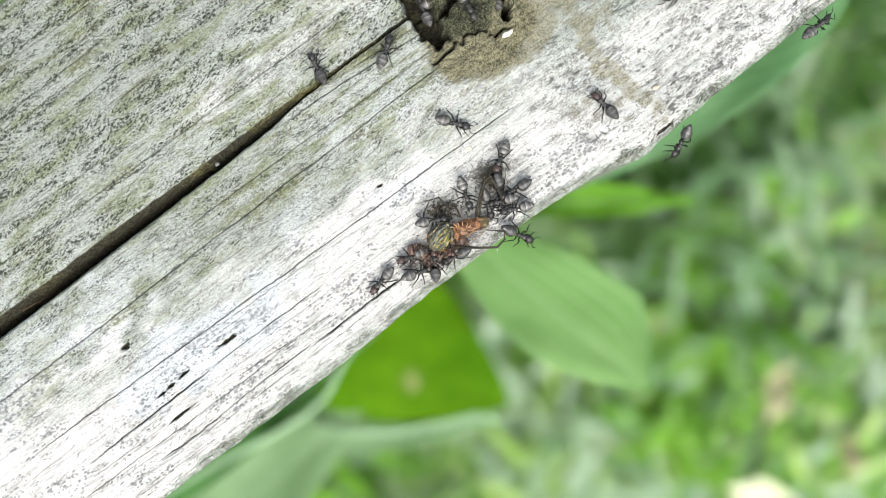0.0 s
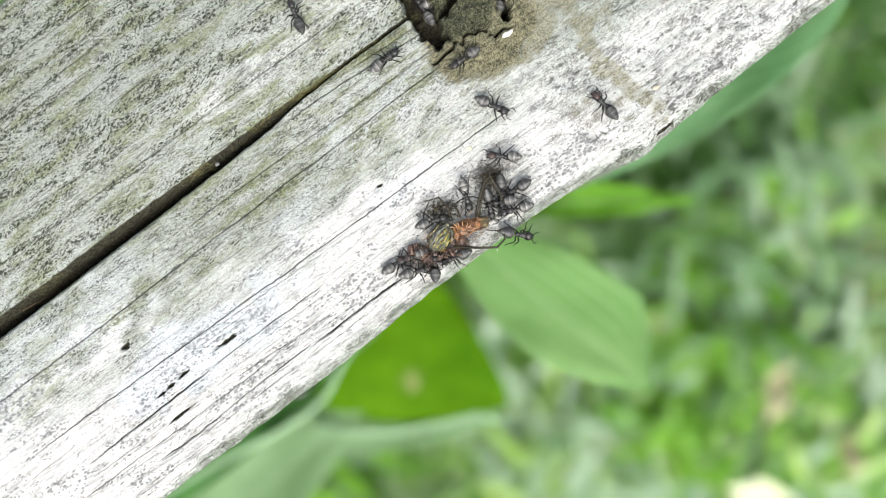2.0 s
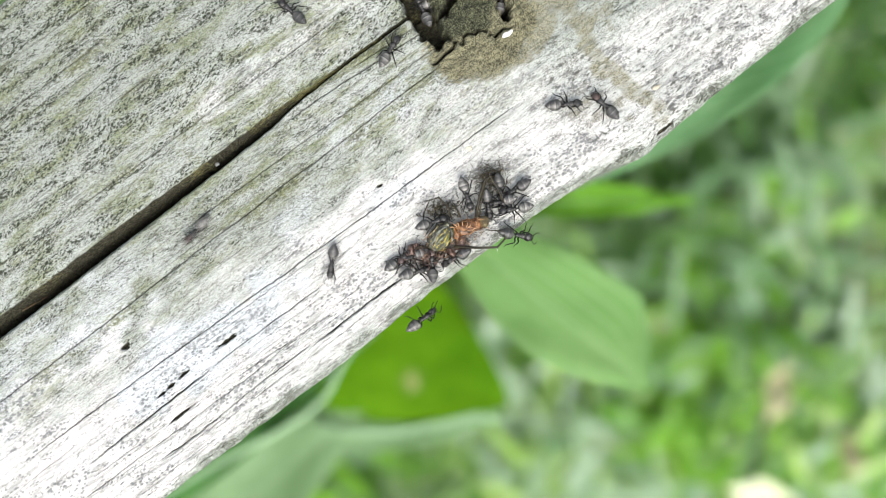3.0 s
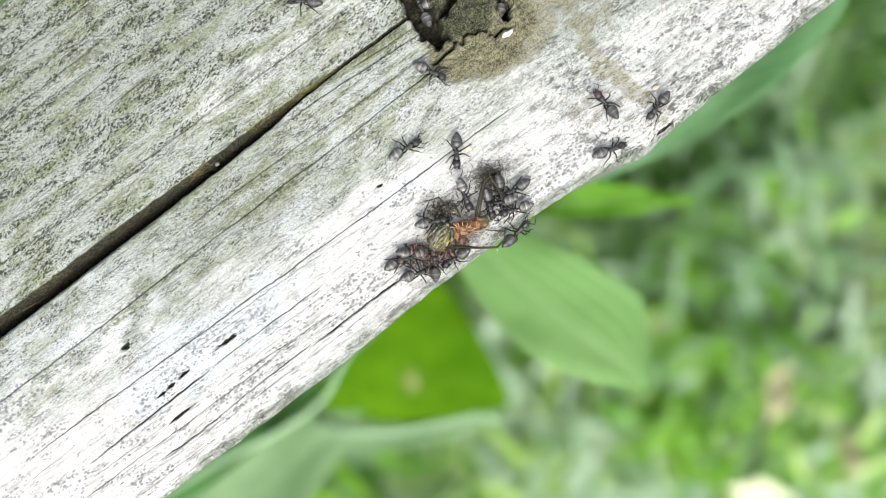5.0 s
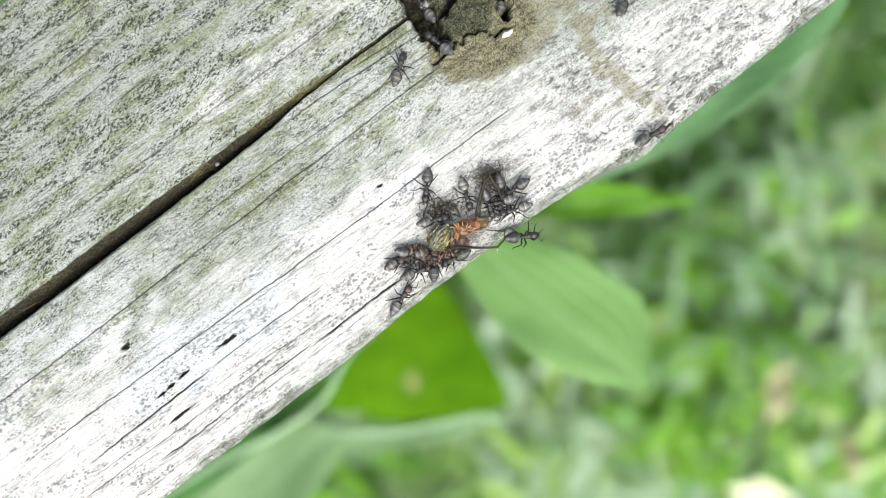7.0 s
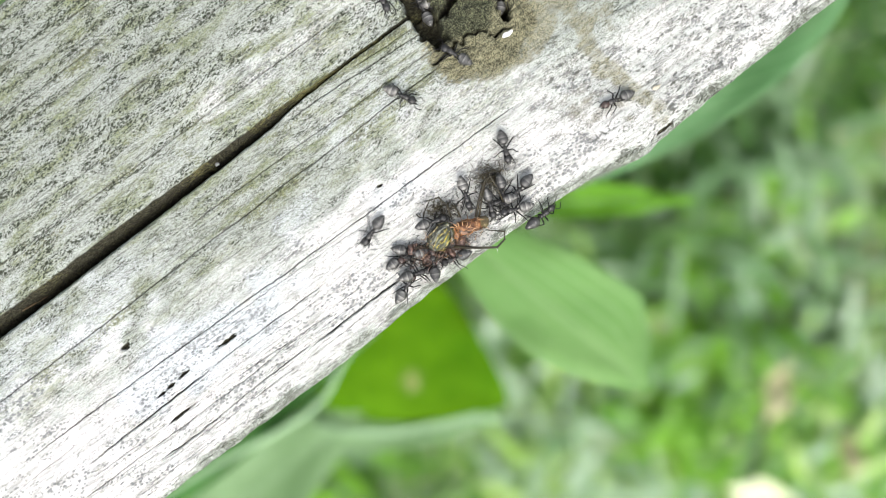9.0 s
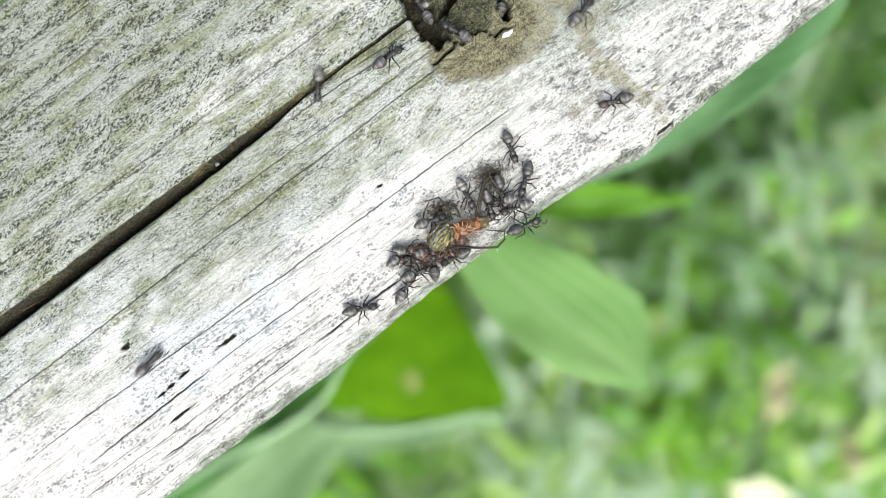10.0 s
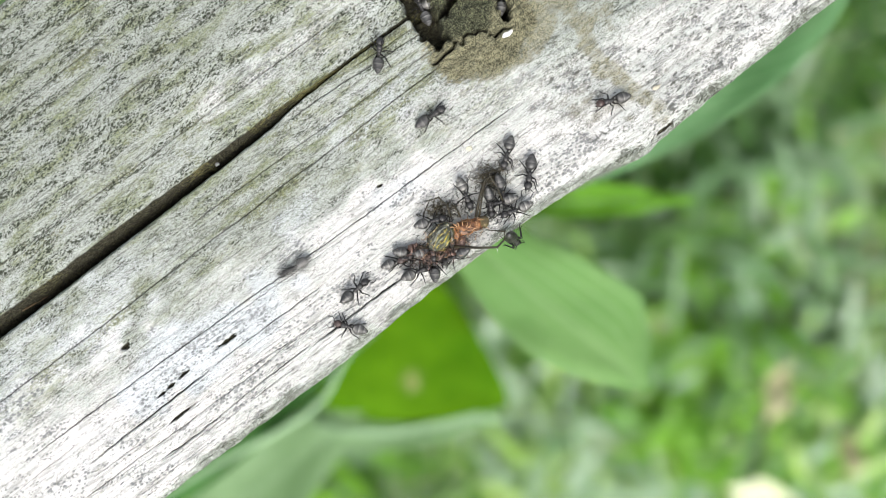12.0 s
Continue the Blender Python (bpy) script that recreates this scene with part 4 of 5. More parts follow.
# ---- the dead spider that the ants feed on ----
def spider_abdomen_material():
    """Grey-green skin with dark creases and ochre patches."""
    n = Nodes("spider_abdomen", 0.34, 0.6)
    fine = n.noise(n.coords((2600, 2600, 2600)), 1, 4, 0.7)
    patch = n.noise(n.coords((700, 420, 500)), 1, 4, 0.65, 0.8)
    col = n.mix(n.ramp(patch, 0.40, 0.60), (0.04, 0.045, 0.028), (0.11, 0.115, 0.075))
    col = n.mix(n.ramp(n.noise(n.coords((900, 500, 700)), 1, 3, 0.6, 1.0), 0.50, 0.62, 0, 0.85), col, (0.36, 0.29, 0.06))
    crease = n.cells(n.coords((620, 330, 600)), 1, "DISTANCE_TO_EDGE")
    col = n.mix(n.ramp(n.math("ADD", crease, n.math("MULTIPLY", n.math("SUBTRACT", fine, 0.5), 0.25)), 0.0, 0.22, 0.8, 0.0), col, (0.014, 0.014, 0.009))
    col = n.mix(n.ramp(fine, 0.50, 0.66, 0, 0.6), col, (0.03, 0.028, 0.018))
    n.set(Base_Color=col)
    return n.bump(n.math("ADD", fine, n.math("MULTIPLY", n.ramp(crease, 0.0, 0.3), 2.0)), 0.0002, 0.8).mat


ABDOMEN = spider_abdomen_material()
ORANGE = shell_material("spider_orange", (0.06, 0.022, 0.008), (0.34, 0.145, 0.04), 0.45, 1800)
REDDISH = shell_material("spider_flesh", (0.05, 0.026, 0.018), (0.20, 0.12, 0.09), 0.45, 2200)
OLIVE_LEG = shell_material("spider_leg", (0.009, 0.008, 0.004), (0.045, 0.036, 0.017), 0.6, 2000, 0.35)
FUZZ = shell_material("brown_hair", (0.03, 0.026, 0.014), (0.17, 0.14, 0.08), 0.6, 2000, 0.35)
SILK = Nodes("pale_silk", 0.7, 0.3).set(Base_Color=(0.62, 0.60, 0.57)).mat
SPINE = Nodes("pale_spine", 0.5, 0.4).set(Base_Color=(0.42, 0.25, 0.13)).mat


def build_spider():
    base = P(800, 415)
    spider = new("spider")
    spider.location = base
    tagged(spider, "dead spider with mottled green-yellow abdomen and orange carapace under ants", "spider")

    def at(x, y, h):
        return P(x, y, -h * 1e-3) - base

    def turned(a):
        return Matrix.Rotation(radians(a), 4, "Z")

    mm = 1e-3
    rnd = random.Random(3)

    def ragged(vs, scale, amount):
        for v in vs:
            q = v.co * scale
            v.co += Vector((noise.noise(q), noise.noise(q + Vector((9, 0, 0))), noise.noise(q + Vector((0, 9, 0))))) * amount

    bm = bmesh.new()
    ragged(ball(bm, at(781, 420, 1.4), (2.9 * mm, 2.0 * mm, 1.45 * mm), 36, 24, turned(52)), 1500, 0.0004)
    ragged(ball(bm, at(790, 407, 1.5), (1.4 * mm, 1.3 * mm, 1.1 * mm), 24, 16, turned(20)), 1500, 0.0004)
    part("abdomen", bm, ABDOMEN, spider, "creased dark olive abdomen")
    # raised folds that run round the abdomen from end to end
    folds = ((-1.75, (0.40, 0.33, 0.17), "cream fold", 0.20), (-1.25, (0.05, 0.05, 0.03), "black fold", 0.22), (-0.8, (0.20, 0.21, 0.17), "grey-green fold", 0.24), (-0.25, (0.33, 0.27, 0.07), "yellow fold", 0.16),
             (0.2, (0.13, 0.15, 0.09), "grey-green fold", 0.24), (0.7, (0.40, 0.33, 0.05), "yellow fold", 0.17), (1.15, (0.10, 0.12, 0.05), "green fold", 0.22), (1.6, (0.30, 0.25, 0.06), "yellow fold", 0.14))
    long_way = Vector((math.cos(radians(52)), math.sin(radians(52)), 0))
    cross_way = Vector((long_way.y, -long_way.x, 0))
    for off, colour, label, thick in folds:
        n = Nodes("spider_" + label.replace(" ", "_").replace("-", "_"), 0.35, 0.55)
        n.set(Base_Color=n.mix(n.ramp(n.noise(n.coords((2400, 2400, 2400)), 1, 3, 0.6), 0.42, 0.62), colour, tuple(c * 0.25 for c in colour)))
        bm = bmesh.new()
        pts, rs = [], []
        for t in np.linspace(-0.86, 0.86, 13):
            side = off * math.sqrt(1 - (t * 0.95) ** 2) + 0.13 * math.sin(6 * t + off * 3) + rnd.uniform(-0.06, 0.06)
            rise = 1.45 * math.sqrt(max(0.02, 1 - t * t - (side / 2.05) ** 2)) + 1.4
            pts.append(at(781, 420, rise) + (long_way * (2.9 * t) + cross_way * side) * mm)
            rs.append(thick * mm * (1.05 - abs(t)) * rnd.uniform(0.7, 1.2))
        tube(bm, pts, rs, 6)
        part("marking", bm, n.mat, spider, label)
    bm = bmesh.new()
    ragged(ball(bm, at(857, 394, 1.5), (1.0 * mm, 1.15 * mm, 1.0 * mm), 18, 12), 900, 0.0003)
    part("head", bm, shell_material("spider_head", (0.03, 0.022, 0.008), (0.17, 0.125, 0.05), 0.35, 1500), spider, "olive-brown glossy head")
    bm = bmesh.new()
    for x, y, h, r, a in ((822, 404, 1.3, (2.0, 1.3, 1.1), 20), (843, 398, 1.4, (1.4, 1.0, 0.9), 8), (806, 412, 1.2, (1.2, 1.2, 1.0), 0), (832, 394, 1.5, (1.5, 0.6, 0.7), 10)):
        ragged(ball(bm, at(x, y, h), [c * mm for c in r], 20, 14, turned(a)), 1400, 0.0006)
    part("carapace", bm, ORANGE, spider, "bright orange carapace")
    # stumps of the legs, fanned out from the carapace
    for i in range(8):
        bm = bmesh.new()
        a = radians(-25 + 27 * i + rnd.uniform(-10, 10))
        x0, y0, ln = 832 - 3.6 * i + rnd.uniform(-2, 2), 405 + rnd.uniform(-3, 3), rnd.uniform(11, 20)
        tube(bm, [at(x0, y0, 2.2), at(x0 + ln * 0.5 * math.cos(a), y0 - ln * 0.5 * math.sin(a), 2.8), at(x0 + ln * math.cos(a + 0.3), y0 - ln * math.sin(a + 0.3), 1.8)], [c * mm * rnd.uniform(0.6, 1.2) for c in (0.08, 0.11, 0.03)], 6)
        part("coxa", bm, SPINE, spider, "pale orange leg stump")
    for x, y, r in ((745, 446, 1.2), (762, 460, 1.3), (815, 430, 1.2), (728, 443, 0.8), (798, 448, 0.9), (781, 450, 0.8), (738, 438, 0.8)):
        bm = bmesh.new()
        ragged(ball(bm, at(x, y, 0.8), (r * 1.2 * mm, r * 0.8 * mm, 0.7 * mm), 16, 12, turned(rnd.uniform(0, 180))), 1800, 0.0004)
        part("flesh", bm, REDDISH, spider, "torn reddish flesh")
    # bristles all over the carcass
    def tuft(bm, count, x0, y0, sx, sy, h0, h1, thick):
        for i in range(count):
            x, y = rnd.gauss(x0, sx), rnd.gauss(y0, sy)
            a, ln, h = rnd.uniform(0, 6.28), rnd.uniform(4, 11), rnd.uniform(h0, h1)
            tube(bm, [at(x, y, h), at(x + ln * 0.6 * math.cos(a), y - ln * 0.6 * math.sin(a), h + 0.5), at(x + ln * math.cos(a + 0.15), y - ln * math.sin(a + 0.15), h)], (thick * mm, thick * 0.8 * mm, 0.02 * mm), 4)

    for x0, y0, sx, sy, count, thick, mat, label in (
            (868, 318, 14, 13, 130, 0.05, OLIVE_LEG, "tangle of dark bristles"), (866, 314, 15, 13, 220, 0.06, FUZZ, "tuft of brown hairs"),
            (782, 368, 14, 8, 110, 0.075, OLIVE_LEG, "tangle of dark bristles"), (776, 374, 16, 9, 110, 0.06, FUZZ, "tuft of brown hairs"),
            (752, 462, 22, 8, 140, 0.05, OLIVE_LEG, "tangle of dark bristles"), (815, 362, 12, 10, 70, 0.055, OLIVE_LEG, "tangle of dark bristles")):
        bm = bmesh.new()
        tuft(bm, count, x0, y0, sx, sy, 0.1, 1.4, thick)
        part("bristles", bm, mat, spider, label)
    bm = bmesh.new()
    tuft(bm, 90, 756, 455, 20, 9, 1.0, 2.2, 0.06)
    tuft(bm, 50, 812, 436, 14, 7, 0.8, 1.8, 0.06)
    part("fibres", bm, REDDISH, spider, "torn reddish fibres")
    for mat, count, label in ((SPINE, 70, "pale bristles"), (OLIVE_LEG, 110, "dark bristles")):
        bm = bmesh.new()
        for i in range(count):
            t = rnd.random()
            x, y = 742 + 118 * t + rnd.gauss(0, 6), 440 - 42 * t + rnd.gauss(0, 13)
            a, ln = rnd.uniform(0, 6.28), rnd.uniform(5, 14)
            h = rnd.uniform(0.9, 2.4)
            tube(bm, [at(x, y, h), at(x + ln * 0.6 * math.cos(a), y - ln * 0.6 * math.sin(a), h + 0.5), at(x + ln * math.cos(a + 0.4), y - ln * math.sin(a + 0.4), h + rnd.uniform(0, 0.5))], (0.05 * mm, 0.04 * mm, 0.015 * mm), 4)
        part("bristles", bm, mat, spider, label)
    long_legs = (
        ((803, 437, 1.7), (845, 439, 2.0), (880, 438, 2.2), (893, 424, 2.4), (893, 410, 2.4), (860, 407, 2.0)),
        ((842, 385, 1.6), (848, 352, 2.3), (858, 318, 3.0), (867, 312, 3.1), (880, 332, 2.6), (891, 358, 1.6)),
        ((798, 385, 1.4), (792, 364, 2.4), (776, 350, 2.6), (760, 355, 2.0), (750, 378, 0.9), (748, 402, 0.3)),
        ((848, 384, 1.6), (852, 355, 2.4), (858, 326, 2.2), (876, 306, 1.0)),
    )
    short_legs = (
        ((815, 385, 1.4), (806, 366, 2.2), (792, 368, 2.4), (780, 384, 1.4)),
        ((790, 442, 1.0), (776, 455, 1.8), (764, 470, 1.3), (760, 484, 0.4)),
        ((812, 438, 1.0), (826, 448, 1.6), (834, 440, 0.7)),
        ((760, 440, 1.0), (742, 436, 1.7), (728, 446, 1.2), (718, 462, 0.4)),
    )
    for pts in long_legs + short_legs:
        bm = bmesh.new()
        n = len(pts)
        stout = 1.0 if pts in long_legs[:2] else 0.7
        tube(bm, [at(*p) for p in pts], [(0.26 - 0.15 * i / (n - 1)) * stout * mm for i in range(n)], 8)
        for i, p in enumerate(pts[1:-1], 1):
            ball(bm, at(*p), [(0.28 - 0.17 * i / n) * mm] * 3, 8, 6)
        part("leg", bm, OLIVE_LEG, spider, "bent olive-brown leg")
    bm = bmesh.new()
    for i in range(80):
        x, y = rnd.gauss(848, 15), rnd.gauss(425, 7)
        a = rnd.uniform(0, 6.28)
        tube(bm, [at(x, y, 0.3), at(x + 5 * math.cos(a), y + 4 * math.sin(a), rnd.uniform(0.6, 1.6)), at(x + 11 * math.cos(a + 0.4), y + 9 * math.sin(a + 0.4), rnd.uniform(0.2, 1.2))], (0.03 * mm, 0.035 * mm, 0.015 * mm), 4)
    part("silk", bm, SILK, spider, "tuft of pale fibres")


build_spider()


# ---- crumbs on the wood ----
def build_crumb(name, x, y, size, colour, label, category):
    n = Nodes(name, 0.7, 0.3)
    n.set(Base_Color=n.mix(n.noise(n.coords((1500, 1500, 1500)), 1, 4, 0.6), colour, tuple(c * 0.75 for c in colour)))
    bm = bmesh.new()
    for v in ball(bm, (0, 0, 0), Vector(size) * 1e-3, 14, 9):
        v.co += Vector((noise.noise(v.co * 2500), noise.noise(v.co * 2500 + Vector((7, 0, 0))), 0)) * 0.0003
    ob = part(name, bm, n.mat, None, label)
    p = P(x, y)
    ob.location = (p.x, p.y, surface(p.x, p.y) + size[2] * 0.5e-3)
    ob.rotation_euler = (0, 0, 0.5)
    tagged(ob, category=category)


build_crumb("white_crumb", 899, 60, (1.1, 0.45, 0.35), (0.75, 0.75, 0.73), "small white crumb lying on the knot", "crumb")
build_crumb("white_crumb", 384, 291, (0.35, 0.25, 0.15), (0.16, 0.16, 0.15), "small pale flake lying beside the split", "crumb")
build_crumb("yellow_crumb", 831, 263, (0.7, 0.4, 0.05), (0.58, 0.56, 0.42), "faint yellow speck of pollen on the wood", "crumb")
build_crumb("resin_flake", 1162, 155, (0.9, 0.35, 0.25), (0.48, 0.44, 0.34), "tan flake of bark near the edge", "crumb")


def build_straw(ends, label):
    """A broken dry stalk lodged in the wide split, bent to lie on its wall."""
    n = Nodes("dry_straw", 0.5, 0.4)
    n.set(Base_Color=n.mix(n.noise(n.coords((900, 900, 900)), 1, 3, 0.6), (0.15, 0.10, 0.05), (0.06, 0.035, 0.02)))
    pts, rs = [], []
    for t in np.linspace(0, 1, 9):
        x, y = (ends[0][i] + (ends[1][i] - ends[0][i]) * t for i in (0, 1))
        p = P(x, y)
        u = (p.x * math.cos(GRAIN) + p.y * math.sin(GRAIN)) * 1e3
        v = (-p.x * math.sin(GRAIN) + p.y * math.cos(GRAIN)) * 1e3
        h = relief(np.array([u]), np.array([v]), False)[0][0]
        pts.append((p.x, p.y, h))
        rs.append(1e-3 * (0.14 - 0.06 * abs(t - 0.4)))
    slope = np.polyfit(np.linspace(0, 1, 9), [p[2] for p in pts], 1)
    lift = max(p[2] - np.polyval(slope, t) for p, t in zip(pts, np.linspace(0, 1, 9)))
    pts = [Vector((x, y, TOP + (np.polyval(slope, t) + lift * 0.5 + 0.1) * 1e-3)) for (x, y, z), t in zip(pts, np.linspace(0, 1, 9))]
    root = pts[0].copy()
    bm = bmesh.new()
    tube(bm, [p - root for p in pts], rs, 6)
    ob = part("dry_straw", bm, n.mat, None, label)
    ob.location = root
    tagged(ob, category="straw")


build_straw(((22, 553), (60, 527)), "thin reddish brown dry stalk lodged in the split")
